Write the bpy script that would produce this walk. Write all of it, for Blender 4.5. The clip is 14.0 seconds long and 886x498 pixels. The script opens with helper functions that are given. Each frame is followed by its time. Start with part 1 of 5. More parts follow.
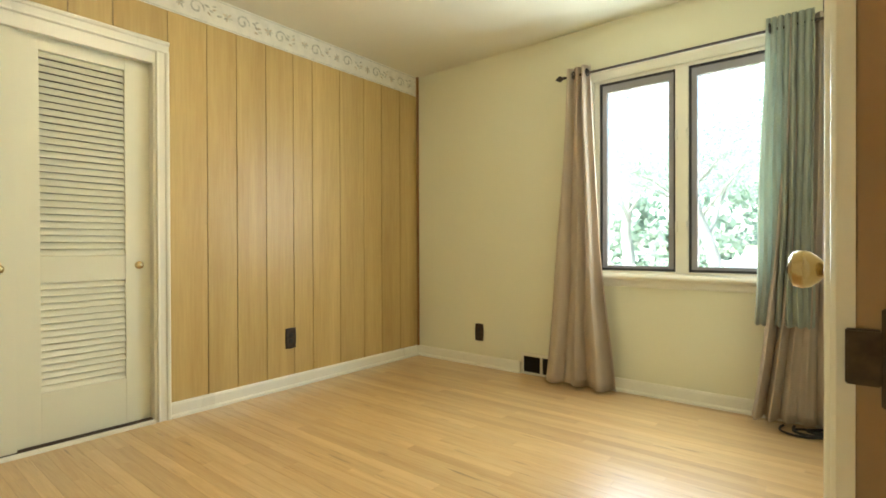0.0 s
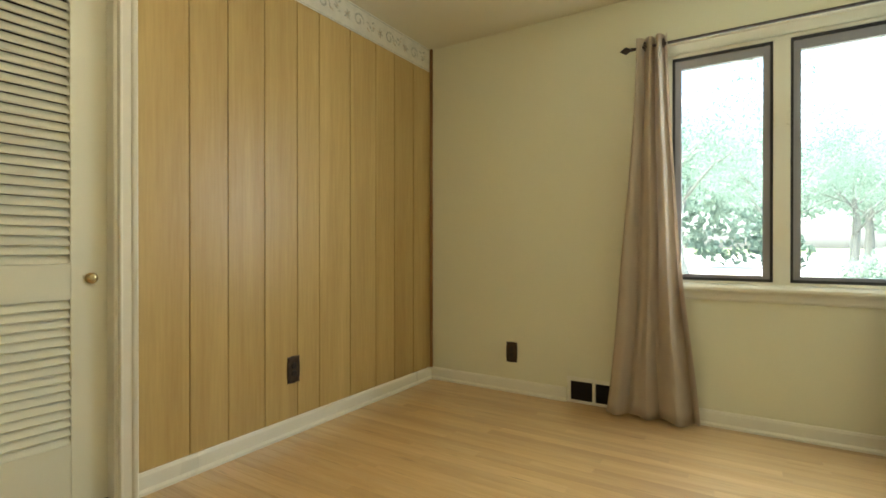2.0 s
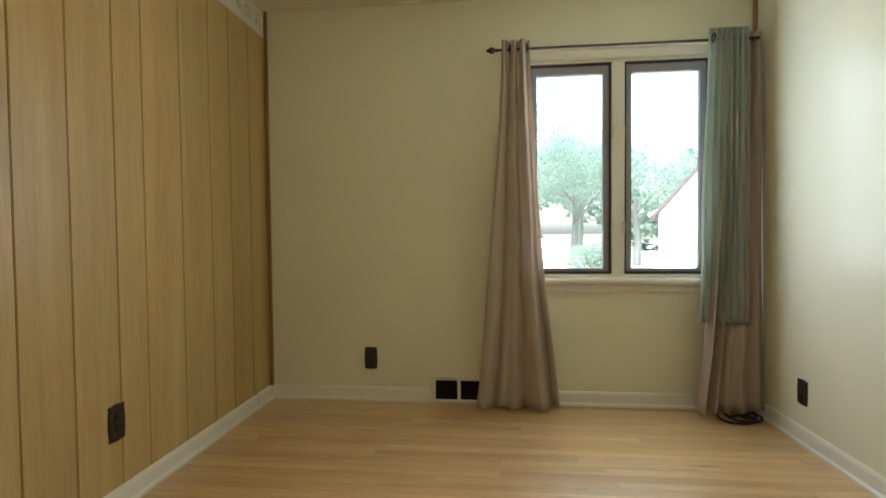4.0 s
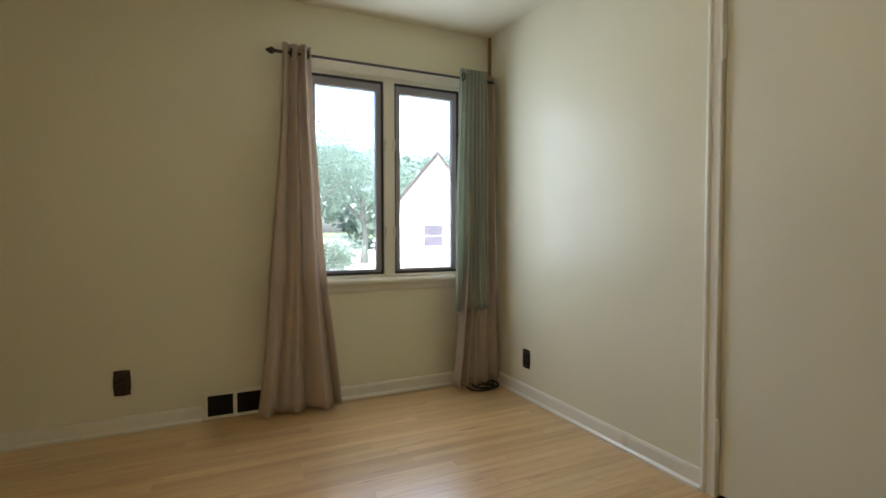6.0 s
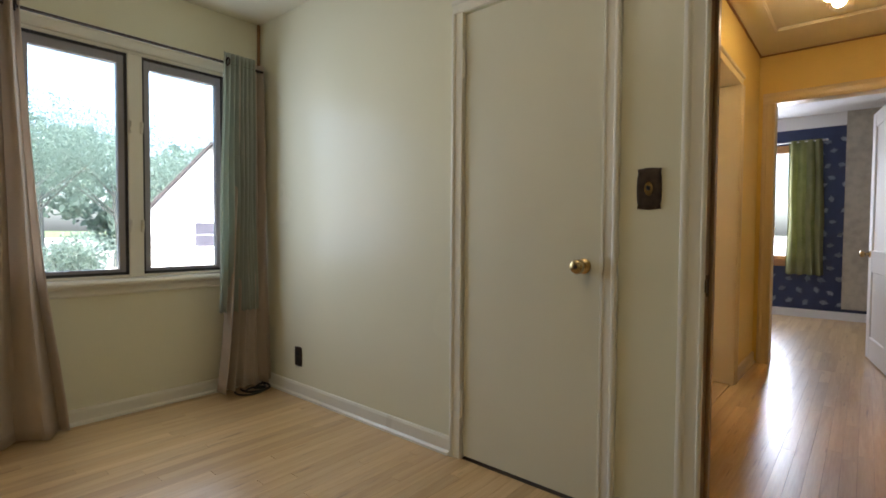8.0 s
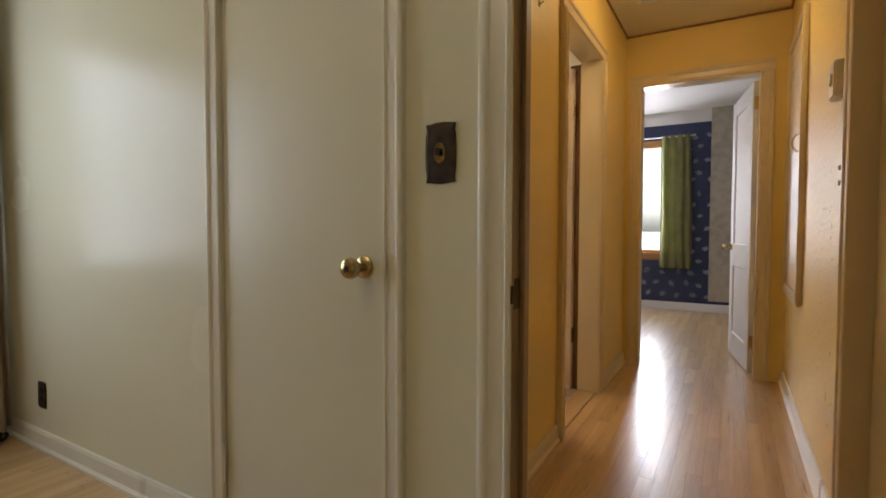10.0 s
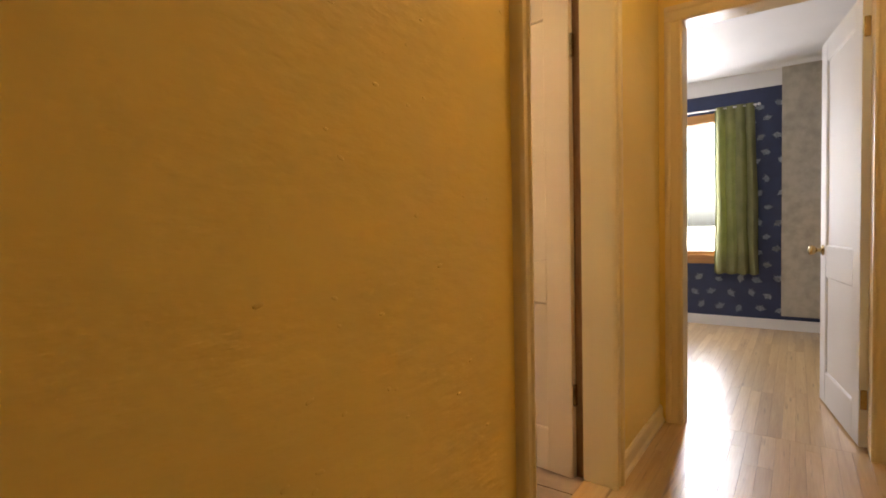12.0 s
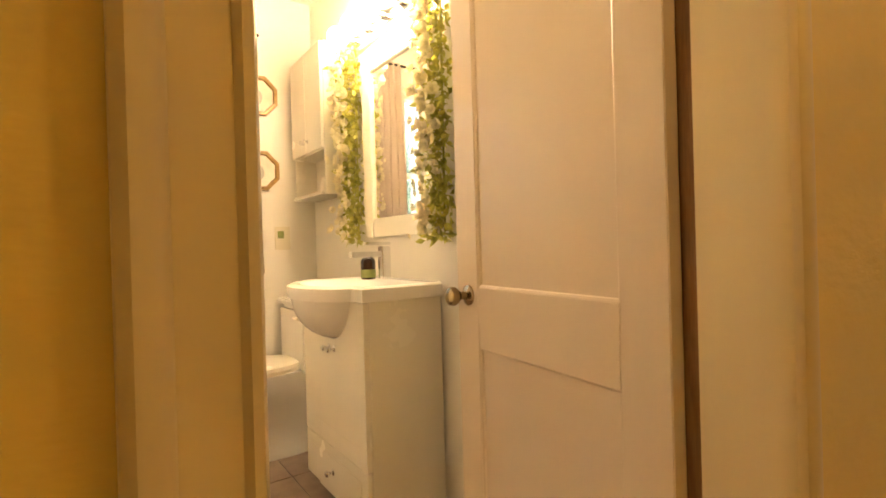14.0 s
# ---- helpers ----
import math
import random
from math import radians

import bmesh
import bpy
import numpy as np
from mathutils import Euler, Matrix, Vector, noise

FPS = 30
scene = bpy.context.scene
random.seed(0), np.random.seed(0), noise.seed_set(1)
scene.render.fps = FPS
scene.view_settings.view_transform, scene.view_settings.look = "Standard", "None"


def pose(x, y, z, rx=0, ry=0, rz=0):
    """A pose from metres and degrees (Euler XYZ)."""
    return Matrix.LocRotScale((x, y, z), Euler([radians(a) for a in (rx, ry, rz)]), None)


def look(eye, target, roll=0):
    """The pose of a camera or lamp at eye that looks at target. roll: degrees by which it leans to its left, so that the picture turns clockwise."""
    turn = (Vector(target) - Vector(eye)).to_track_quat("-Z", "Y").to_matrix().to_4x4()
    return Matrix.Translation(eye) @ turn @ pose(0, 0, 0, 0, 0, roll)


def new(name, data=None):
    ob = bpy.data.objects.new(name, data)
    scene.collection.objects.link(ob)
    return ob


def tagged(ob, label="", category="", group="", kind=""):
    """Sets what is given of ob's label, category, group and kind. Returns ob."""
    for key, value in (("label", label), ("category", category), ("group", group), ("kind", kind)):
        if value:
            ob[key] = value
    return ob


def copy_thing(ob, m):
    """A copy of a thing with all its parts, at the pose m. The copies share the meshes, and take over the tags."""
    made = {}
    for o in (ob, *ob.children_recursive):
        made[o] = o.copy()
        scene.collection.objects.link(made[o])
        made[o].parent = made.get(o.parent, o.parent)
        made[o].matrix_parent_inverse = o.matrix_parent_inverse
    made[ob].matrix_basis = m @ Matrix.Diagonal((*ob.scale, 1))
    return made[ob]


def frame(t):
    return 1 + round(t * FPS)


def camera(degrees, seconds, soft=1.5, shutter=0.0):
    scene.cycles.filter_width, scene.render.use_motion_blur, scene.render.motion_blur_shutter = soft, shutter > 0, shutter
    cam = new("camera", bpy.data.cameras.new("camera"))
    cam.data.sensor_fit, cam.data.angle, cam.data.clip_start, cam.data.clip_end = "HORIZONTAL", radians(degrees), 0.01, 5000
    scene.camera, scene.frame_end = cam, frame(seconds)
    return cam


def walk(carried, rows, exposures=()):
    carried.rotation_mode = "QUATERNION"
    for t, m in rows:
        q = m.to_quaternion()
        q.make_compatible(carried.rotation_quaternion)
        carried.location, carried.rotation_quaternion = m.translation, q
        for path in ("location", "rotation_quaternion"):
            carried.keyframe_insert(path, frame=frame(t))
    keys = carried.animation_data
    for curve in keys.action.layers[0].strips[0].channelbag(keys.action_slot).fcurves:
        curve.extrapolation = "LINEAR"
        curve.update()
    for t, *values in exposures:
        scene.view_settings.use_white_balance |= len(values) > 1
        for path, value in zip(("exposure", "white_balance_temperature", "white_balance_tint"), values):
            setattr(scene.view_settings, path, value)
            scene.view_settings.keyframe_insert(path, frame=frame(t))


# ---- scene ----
cam = camera(83.9, 14.0, soft=1.7)
PATH = [
    (0, (-0.008, -0.25, 0.955), (-1.257, 1.295, 0.944), -0.2),
    (0.5, (-0.187, -0.188, 0.943), (-1.442, 1.37, 0.933), -0.1),
    (1, (-0.401, -0.136, 0.954), (-1.637, 1.436, 0.942), -0.1),
    (1.5, (-0.633, -0.078, 0.967), (-1.825, 1.528, 0.958), -0.1),
    (2, (-0.879, -0.06, 0.974), (-1.948, 1.631, 0.967), -0.0),
    (2.5, (-1.071, 0.002, 0.978), (-1.968, 1.79, 0.972), -0.1),
    (5, (-1.731, -0.016, 1.077), (-1.375, 1.95, 1.001), -0.3),
    (5.5, (-1.82, -0.027, 1.084), (-1.188, 1.869, 1.003), -0.1),
    (6, (-1.824, -0.077, 1.07), (-0.972, 1.731, 0.999), -0.1),
    (6.5, (-1.833, -0.104, 1.068), (-0.763, 1.584, 0.995), 0.1),
    (7, (-1.819, -0.128, 1.061), (-0.575, 1.436, 0.987), 0.1),
    (7.5, (-1.794, -0.149, 1.053), (-0.408, 1.291, 0.986), 0.4),
    (8, (-1.763, -0.18, 1.044), (-0.247, 1.122, 0.977), 0.4),
    (8.5, (-1.691, -0.201, 1.018), (-0.047, 0.936, 0.951), 0.4),
    (9, (-1.549, -0.225, 0.998), (0.183, 0.773, 0.925), 0.4),
    (11.5, (-0.085, -0.115, 1.051), (1.562, 0.964, 0.973), -1.1),
    (12, (0.158, -0.08, 1.045), (1.782, 1.084, 0.97), -1.2),
    (12.5, (0.496, -0.055, 1.036), (2.042, 1.212, 0.971), -1.1),
    (13, (0.821, 0.005, 1.028), (2.256, 1.397, 0.978), -1.1),
    (13.5, (1.111, 0.136, 1.023), (2.441, 1.629, 0.995), -1.4),
    (13.8, (1.22, 0.164, 1.02), (2.443, 1.747, 1.008), -1.7),
    (14, (1.282, 0.193, 1.019), (2.431, 1.83, 1.012), -1.6),
]
walk(cam, [(t, look(eye, target, roll)) for t, eye, target, roll in PATH],
     exposures=[(0, 5.35, 6450, 3), (0.6, 5.15, 6450, 3), (2.5, 4.75, 6350, 4), (5, 4.15, 6000, 13), (7.5, 3.92, 5950, 15), (9, 3.77, 6150, 16), (11.5, 4.1, 6700, 17), (12.5, 4.4, 6800, 16), (13, 4.28, 7000, 15), (14, 4.3, 7600, 16)])

# ---------------------------------------------------------------- daylight
world = bpy.data.worlds.new("summer_sky")
scene.world = world
world.use_nodes = True
wn = world.node_tree
sky = wn.nodes.new("ShaderNodeTexSky")
sky.sky_type = 'NISHITA'
sky.sun_disc = False
sky.sun_elevation = radians(52)
sky.sun_rotation = radians(-150)
sky.dust_density = 4.0
wn.links.new(sky.outputs[0], wn.nodes["Background"].inputs[0])
wn.nodes["Background"].inputs[1].default_value = 0.07
sun = new("sun", bpy.data.lights.new("sun", 'SUN'))
sun.data.energy, sun.data.angle, sun.data.color = 1.5, radians(10), (1.0, 0.95, 0.86)
sun.matrix_world = look((0, 0, 0), (0.5 * 0.62, 0.866 * 0.62, -0.788))



def window_daylight(name, at, aim, width, height, watts, color):
    """The sky's light at a window's opening."""
    l = new(name, bpy.data.lights.new(name, 'AREA'))
    l.data.shape, l.data.size, l.data.size_y, l.data.energy, l.data.color = 'RECTANGLE', width, height, watts, color
    l.matrix_world = look(at, aim)


window_daylight("daylight_bedroom", (-0.762, 2.952, 1.42), (-0.762, 0, 1.42), 1.0, 1.2, 1.2, (0.80, 0.90, 1.0))
window_daylight("daylight_far_room", (5.99, 0.94, 1.43), (0, 0.94, 1.43), 0.95, 1.35, 5.0, (0.93, 0.96, 1.0))
window_daylight("daylight_bathroom", (1.35, 2.99, 1.55), (1.35, 0, 1.55), 0.6, 0.9, 0.06, (0.95, 0.97, 1.0))

# ---------------------------------------------------------------- materials
def nodes_of(m):
    m.use_nodes = True
    return m.node_tree, m.node_tree.nodes["Principled BSDF"]


def material(name, color, rough=0.5, metal=0.0, vary=0.08, scale=3.0, bump=0.1, grain=90.0,
             stretch=(1, 1, 1), tint=None, depth=0.004, rand=0.0, spec=0.5, rvary=0.08):
    """Two scales of noise on colour and roughness, and a fine relief."""
    m = bpy.data.materials.new(name)
    nt, bsdf = nodes_of(m)
    N, L = nt.nodes.new, nt.links.new
    tc, mp = N("ShaderNodeTexCoord"), N("ShaderNodeMapping")
    mp.inputs["Scale"].default_value = stretch
    L(tc.outputs["Object"], mp.inputs[0])
    big, fine = N("ShaderNodeTexNoise"), N("ShaderNodeTexNoise")
    big.inputs["Scale"].default_value, fine.inputs["Scale"].default_value = scale, grain
    big.inputs["Detail"].default_value, fine.inputs["Detail"].default_value = 4, 3
    L(mp.outputs[0], big.inputs["Vector"]), L(mp.outputs[0], fine.inputs["Vector"])
    mix = N("ShaderNodeMix")
    mix.data_type = 'RGBA'
    c2 = tint or tuple(c * (1 - 2.2 * vary) for c in color)
    mix.inputs[6].default_value, mix.inputs[7].default_value = (*c2, 1), (*color, 1)
    ramp = N("ShaderNodeMapRange")
    ramp.inputs[1].default_value, ramp.inputs[2].default_value = 0.3, 0.62
    add = N("ShaderNodeMath")
    add.operation = 'MULTIPLY_ADD'
    add.inputs[1].default_value, add.inputs[2].default_value = 0.25, -0.12
    L(fine.outputs[0], add.inputs[0])
    sm = N("ShaderNodeMath")
    L(big.outputs[0], ramp.inputs[0]), L(ramp.outputs[0], sm.inputs[0]), L(add.outputs[0], sm.inputs[1])
    sm.use_clamp = True
    L(sm.outputs[0], mix.inputs[0])
    out = mix.outputs[2]
    if rand:
        oi, ge, fr, hs = N("ShaderNodeObjectInfo"), N("ShaderNodeNewGeometry"), N("ShaderNodeMath"), N("ShaderNodeHueSaturation")
        L(oi.outputs["Random"], fr.inputs[0]), L(ge.outputs["Random Per Island"], fr.inputs[1])
        f2, mr = N("ShaderNodeMath"), N("ShaderNodeMapRange")
        f2.operation = 'FRACT'
        mr.inputs[3].default_value, mr.inputs[4].default_value = 1 - rand, 1 + rand
        L(fr.outputs[0], f2.inputs[0]), L(f2.outputs[0], mr.inputs[0]), L(mr.outputs[0], hs.inputs["Value"])
        L(out, hs.inputs["Color"])
        out = hs.outputs[0]
    L(out, bsdf.inputs["Base Color"])
    rr = N("ShaderNodeMapRange")
    rr.inputs[3].default_value, rr.inputs[4].default_value = max(0.02, rough - rvary), min(1, rough + rvary)
    L(big.outputs[0], rr.inputs[0]), L(rr.outputs[0], bsdf.inputs["Roughness"])
    bsdf.inputs["Metallic"].default_value = metal
    bsdf.inputs["Specular IOR Level"].default_value = spec
    if bump:
        bp = N("ShaderNodeBump")
        bp.inputs["Strength"].default_value, bp.inputs["Distance"].default_value = bump, depth
        L(fine.outputs[0], bp.inputs["Height"]), L(bp.outputs[0], bsdf.inputs["Normal"])
    return m


def wood(name, light, dark, rough, along, ring=9.0, rand=0.18, bump=0.06, spec=0.5, knots=0.0, coat=0.0, rvary=0.03):
    """Grain drawn out along one axis, with a different cut for each board."""
    m = bpy.data.materials.new(name)
    nt, bsdf = nodes_of(m)
    N, L = nt.nodes.new, nt.links.new
    geo, oi, tc = N("ShaderNodeNewGeometry"), N("ShaderNodeObjectInfo"), N("ShaderNodeTexCoord")
    ad, fr = N("ShaderNodeMath"), N("ShaderNodeMath")
    fr.operation = 'FRACT'
    L(oi.outputs["Random"], ad.inputs[0]), L(geo.outputs["Random Per Island"], ad.inputs[1]), L(ad.outputs[0], fr.inputs[0])
    off = N("ShaderNodeVectorMath")
    off.operation = 'MULTIPLY_ADD'
    off.inputs[1].default_value = (37.0, 53.0, 71.0)
    L(fr.outputs[0], off.inputs[0]), L(tc.outputs["Object"], off.inputs[2])
    mp = N("ShaderNodeMapping")
    st = [1.0, 1.0, 1.0]
    st[along] = 0.055
    mp.inputs["Scale"].default_value = st
    L(off.outputs[0], mp.inputs[0])
    n1, n2, n3 = N("ShaderNodeTexNoise"), N("ShaderNodeTexNoise"), N("ShaderNodeTexNoise")
    for n, sc, de in ((n1, ring, 3), (n2, ring * 14, 3), (n3, 1.6, 2)):
        n.inputs["Scale"].default_value, n.inputs["Detail"].default_value = sc, de
    n1.inputs["Distortion"].default_value = 1.2
    L(mp.outputs[0], n1.inputs["Vector"]), L(mp.outputs[0], n2.inputs["Vector"]), L(tc.outputs["Object"], n3.inputs["Vector"])
    sn = N("ShaderNodeMath")
    sn.operation = 'MULTIPLY_ADD'
    sn.inputs[1].default_value = 0.55
    L(n2.outputs[0], sn.inputs[0]), L(n1.outputs[0], sn.inputs[2])
    mr = N("ShaderNodeMapRange")
    mr.inputs[1].default_value, mr.inputs[2].default_value = 0.55, 1.0
    L(sn.outputs[0], mr.inputs[0])
    mix = N("ShaderNodeMix")
    mix.data_type = 'RGBA'
    mix.inputs[6].default_value, mix.inputs[7].default_value = (*light, 1), (*dark, 1)
    L(mr.outputs[0], mix.inputs[0])
    hs, vr = N("ShaderNodeHueSaturation"), N("ShaderNodeMapRange")
    vr.inputs[3].default_value, vr.inputs[4].default_value = 1 - rand, 1 + rand * 0.7
    L(fr.outputs[0], vr.inputs[0]), L(vr.outputs[0], hs.inputs["Value"]), L(mix.outputs[2], hs.inputs["Color"])
    out = hs.outputs[0]
    if knots:
        kn, km, kx = N("ShaderNodeTexNoise"), N("ShaderNodeMapRange"), N("ShaderNodeMix")
        kp = N("ShaderNodeMapping")
        ks = [42.0, 42.0, 42.0]
        ks[along] = 3.2
        kp.inputs["Scale"].default_value = ks
        L(off.outputs[0], kp.inputs[0]), L(kp.outputs[0], kn.inputs["Vector"])
        kn.inputs["Scale"].default_value, kn.inputs["Detail"].default_value = 1.0, 2
        km.inputs[1].default_value, km.inputs[2].default_value, km.inputs[4].default_value = 0.66, 0.80, knots
        L(kn.outputs[0], km.inputs[0])
        kx.data_type = 'RGBA'
        kx.inputs[7].default_value = (*(c * 0.35 for c in dark), 1)
        L(km.outputs[0], kx.inputs[0]), L(out, kx.inputs[6])
        out = kx.outputs[2]
    L(out, bsdf.inputs["Base Color"])
    rr = N("ShaderNodeMapRange")
    rr.inputs[3].default_value, rr.inputs[4].default_value = rough - rvary, rough + rvary
    L(n3.outputs[0], rr.inputs[0]), L(rr.outputs[0], bsdf.inputs["Roughness"])
    bsdf.inputs["Specular IOR Level"].default_value = spec
    bsdf.inputs["Coat Weight"].default_value, bsdf.inputs["Coat Roughness"].default_value = coat, 0.27
    bp = N("ShaderNodeBump")
    bp.inputs["Strength"].default_value, bp.inputs["Distance"].default_value = bump, 0.002
    L(sn.outputs[0], bp.inputs["Height"]), L(bp.outputs[0], bsdf.inputs["Normal"])
    return m


def glow(name, color, strength):
    m = bpy.data.materials.new(name)
    _, bsdf = nodes_of(m)
    bsdf.inputs["Base Color"].default_value = (*color, 1)
    bsdf.inputs["Emission Color"].default_value = (*color, 1)
    bsdf.inputs["Emission Strength"].default_value = strength
    return m


def pane_glass(name):
    m = bpy.data.materials.new(name)
    m.use_nodes = True
    nt = m.node_tree
    nt.nodes.clear()
    N, L = nt.nodes.new, nt.links.new
    o, mx, tr, gl, fr = N("ShaderNodeOutputMaterial"), N("ShaderNodeMixShader"), N("ShaderNodeBsdfTransparent"), N("ShaderNodeBsdfGlossy"), N("ShaderNodeFresnel")
    gl.inputs["Roughness"].default_value = 0.02
    tr.inputs[0].default_value = (0.95, 0.97, 0.96, 1)
    L(fr.outputs[0], mx.inputs[0]), L(tr.outputs[0], mx.inputs[1]), L(gl.outputs[0], mx.inputs[2]), L(mx.outputs[0], o.inputs[0])
    return m


WALL_CREAM = material("cream_wall_paint", (0.75, 0.725, 0.55), 0.27, vary=0.012, scale=1.2, bump=0.05, grain=40, depth=0.003, spec=0.15, rvary=0.01)
CEIL = material("ceiling_paint", (0.78, 0.73, 0.56), 0.7, vary=0.03, scale=1.0, bump=0.1, grain=70)
TRIM = material("cream_gloss_trim", (0.78, 0.75, 0.64), 0.3, vary=0.02, scale=5, bump=0.04, grain=60, stretch=(1, 1, 0.2))
DOORPAINT = material("cream_door_paint", (0.73, 0.705, 0.555), 0.34, vary=0.02, scale=2, bump=0.05, grain=80)
YELLOW = material("mustard_wall_paint", (0.80, 0.595, 0.185), 0.48, vary=0.03, scale=1.5, bump=0.4, grain=30, depth=0.005, spec=0.32, stretch=(0.55, 1, 1.5), rvary=0.02)
HALLTRIM = material("tan_gloss_trim", (0.71, 0.58, 0.34), 0.30, vary=0.03, scale=4, bump=0.05, grain=50, stretch=(1, 1, 0.15))
HALLCEIL = material("hall_ceiling_plaster", (0.77, 0.71, 0.54), 0.7, vary=0.03, scale=3, bump=0.5, grain=45, depth=0.006)
PANEL = wood("oak_panelling", (0.58, 0.42, 0.17), (0.46, 0.315, 0.115), 0.36, 2, ring=6, rand=0.10, spec=0.4)
OAK = wood("oak_floor", (0.66, 0.44, 0.20), (0.50, 0.305, 0.12), 0.36, 0, ring=10, rand=0.125, bump=0.05, knots=0.9, spec=0.75, coat=1.0)
# Near-black for joints and slots; also painted shade behind louvres and in the track
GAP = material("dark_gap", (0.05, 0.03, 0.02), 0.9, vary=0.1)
DOORTAN = material("tan_white_door_paint", (0.69, 0.56, 0.40), 0.36, vary=0.02, scale=2, bump=0.05, grain=80)
# Brown lining colour, darkened to hold the doorway's shade as well
BROWNJAMB = material("shaded_brown_jamb_paint", (0.32, 0.205, 0.10), 0.36, vary=0.10, scale=5, bump=0.06, grain=50, stretch=(1, 1, 0.15))
BROWNTRIM = wood("brown_corner_moulding", (0.33, 0.17, 0.06), (0.2, 0.09, 0.03), 0.45, 2, ring=30, rand=0.05)
SASH = material("grey_aluminium_sash", (0.30, 0.29, 0.31), 0.45, metal=0.1, vary=0.04, bump=0.03)
SASHDARK = material("dark_sash_gasket", (0.035, 0.033, 0.036), 0.6, vary=0.1, bump=0.03)
BRONZE = material("aged_bronze", (0.065, 0.045, 0.031), 0.42, metal=0.5, vary=0.25, scale=40, bump=0.3, grain=200, depth=0.001)
BRASS = material("polished_brass", (0.55, 0.41, 0.20), 0.24, metal=1.0, vary=0.08, scale=30, bump=0.02)
BRASSOLD = material("worn_brass", (0.40, 0.31, 0.18), 0.2, metal=1.0, vary=0.15, scale=40, bump=0.04)
TAUPE = material("taupe_curtain_cloth", (0.61, 0.51, 0.40), 0.75, vary=0.05, scale=5, bump=0.18, grain=420, depth=0.001, spec=0.3)
GREEN = material("sage_curtain_cloth", (0.45, 0.475, 0.40), 0.75, vary=0.05, scale=5, bump=0.18, grain=420, depth=0.001, spec=0.3)
OLIVE = material("olive_curtain_cloth", (0.32, 0.32, 0.155), 0.7, vary=0.14, scale=6, bump=0.15, grain=300, depth=0.001, spec=0.3)
for cloth, col in ((TAUPE, (0.64, 0.55, 0.45)), (GREEN, (0.44, 0.50, 0.43)), (OLIVE, (0.19, 0.20, 0.08))):
    nt_, bs_ = nodes_of(cloth)
    tl, mx_ = nt_.nodes.new("ShaderNodeBsdfTranslucent"), nt_.nodes.new("ShaderNodeMixShader")
    tl.inputs[0].default_value, mx_.inputs[0].default_value = (*col, 1), 0.36
    nt_.links.new(bs_.outputs[0], mx_.inputs[1]), nt_.links.new(tl.outputs[0], mx_.inputs[2])
    nt_.links.new(mx_.outputs[0], nt_.nodes["Material Output"].inputs[0])
IRON = material("dark_rod_metal", (0.07, 0.055, 0.045), 0.4, metal=0.8, vary=0.1, scale=30, bump=0.05)
VENTDARK = material("dark_register_metal", (0.035, 0.03, 0.026), 0.5, metal=0.4, vary=0.15, scale=30)
BLACK = material("black_cable_rubber", (0.012, 0.011, 0.011), 0.5, vary=0.1)
WHITEPLASTIC = material("ivory_plastic", (0.72, 0.66, 0.50), 0.35, vary=0.03, bump=0.0)
CHROME = material("chrome", (0.80, 0.80, 0.80), 0.08, metal=1.0, vary=0.02, bump=0.0)
CERAMIC = material("white_ceramic", (0.82, 0.79, 0.72), 0.12, vary=0.01, bump=0.0, rvary=0.02)
VANPAINT = material("white_cabinet_lacquer", (0.82, 0.77, 0.63), 0.25, vary=0.015, bump=0.02)
BATHWALL = material("bath_wall_paint", (0.80, 0.76, 0.66), 0.42, vary=0.015, scale=2, bump=0.06, grain=60)
BLUE = material("navy_wallpaper", (0.022, 0.035, 0.10), 0.6, vary=0.12, scale=9, bump=0.03)
GREYPAPER = material("grey_mottled_wallpaper", (0.46, 0.42, 0.34), 0.6, vary=0.12, scale=11, bump=0.05)
MOTIF = material("pale_blue_leaf_motif", (0.38, 0.44, 0.54), 0.6, vary=0.25, scale=60, bump=0.0)
FARWHITE = material("white_room_paint", (0.78, 0.77, 0.76), 0.6, vary=0.02, bump=0.05)
ORANGEWOOD = wood("varnished_pine", (0.52, 0.27, 0.09), (0.34, 0.15, 0.04), 0.35, 1, ring=22, rand=0.06)
TILE = material("brown_slate_tile", (0.33, 0.235, 0.17), 0.3, vary=0.2, scale=7, bump=0.2, grain=40, rand=0.15, depth=0.003)
GROUT = material("grey_grout", (0.38, 0.34, 0.29), 0.9, vary=0.08, scale=30)
LEAF = material("garland_leaf", (0.58, 0.54, 0.14), 0.5, vary=0.25, scale=20, bump=0.05, rand=0.45)
PETAL = material("white_silk_petal", (0.84, 0.77, 0.56), 0.6, vary=0.06, scale=30, bump=0.05, rand=0.08)
GILT = material("gilt_wood_frame", (0.42, 0.25, 0.08), 0.35, metal=0.2, vary=0.15, scale=40)
PAPER = material("cream_print", (0.75, 0.69, 0.55), 0.7, vary=0.05, scale=20)
MIRROR = material("silvered_mirror", (0.92, 0.92, 0.90), 0.01, metal=1.0, vary=0.0, bump=0.0, rvary=0.0)
GLASS = pane_glass("window_glass")
BULB = glow("lit_bulb", (1.0, 0.74, 0.40), 12.0)
GLOBE = glow("lit_globe", (1.0, 0.80, 0.57), 6.4)
DOME = glow("lit_opal_glass", (1.0, 0.80, 0.52), 1.5)
FOLIAGE = material("tree_leaves", (0.15, 0.205, 0.175), 0.7, vary=0.15, scale=2, bump=0.0, rand=0.25, spec=0.1)
BUSHLEAF = material("shrub_leaves", (0.17, 0.24, 0.20), 0.6, vary=0.2, scale=2, bump=0.0, rand=0.4)
BARK = material("tree_bark", (0.09, 0.10, 0.092), 0.9, vary=0.2, scale=8, bump=0.8, grain=25, depth=0.03, stretch=(1, 1, 0.2))
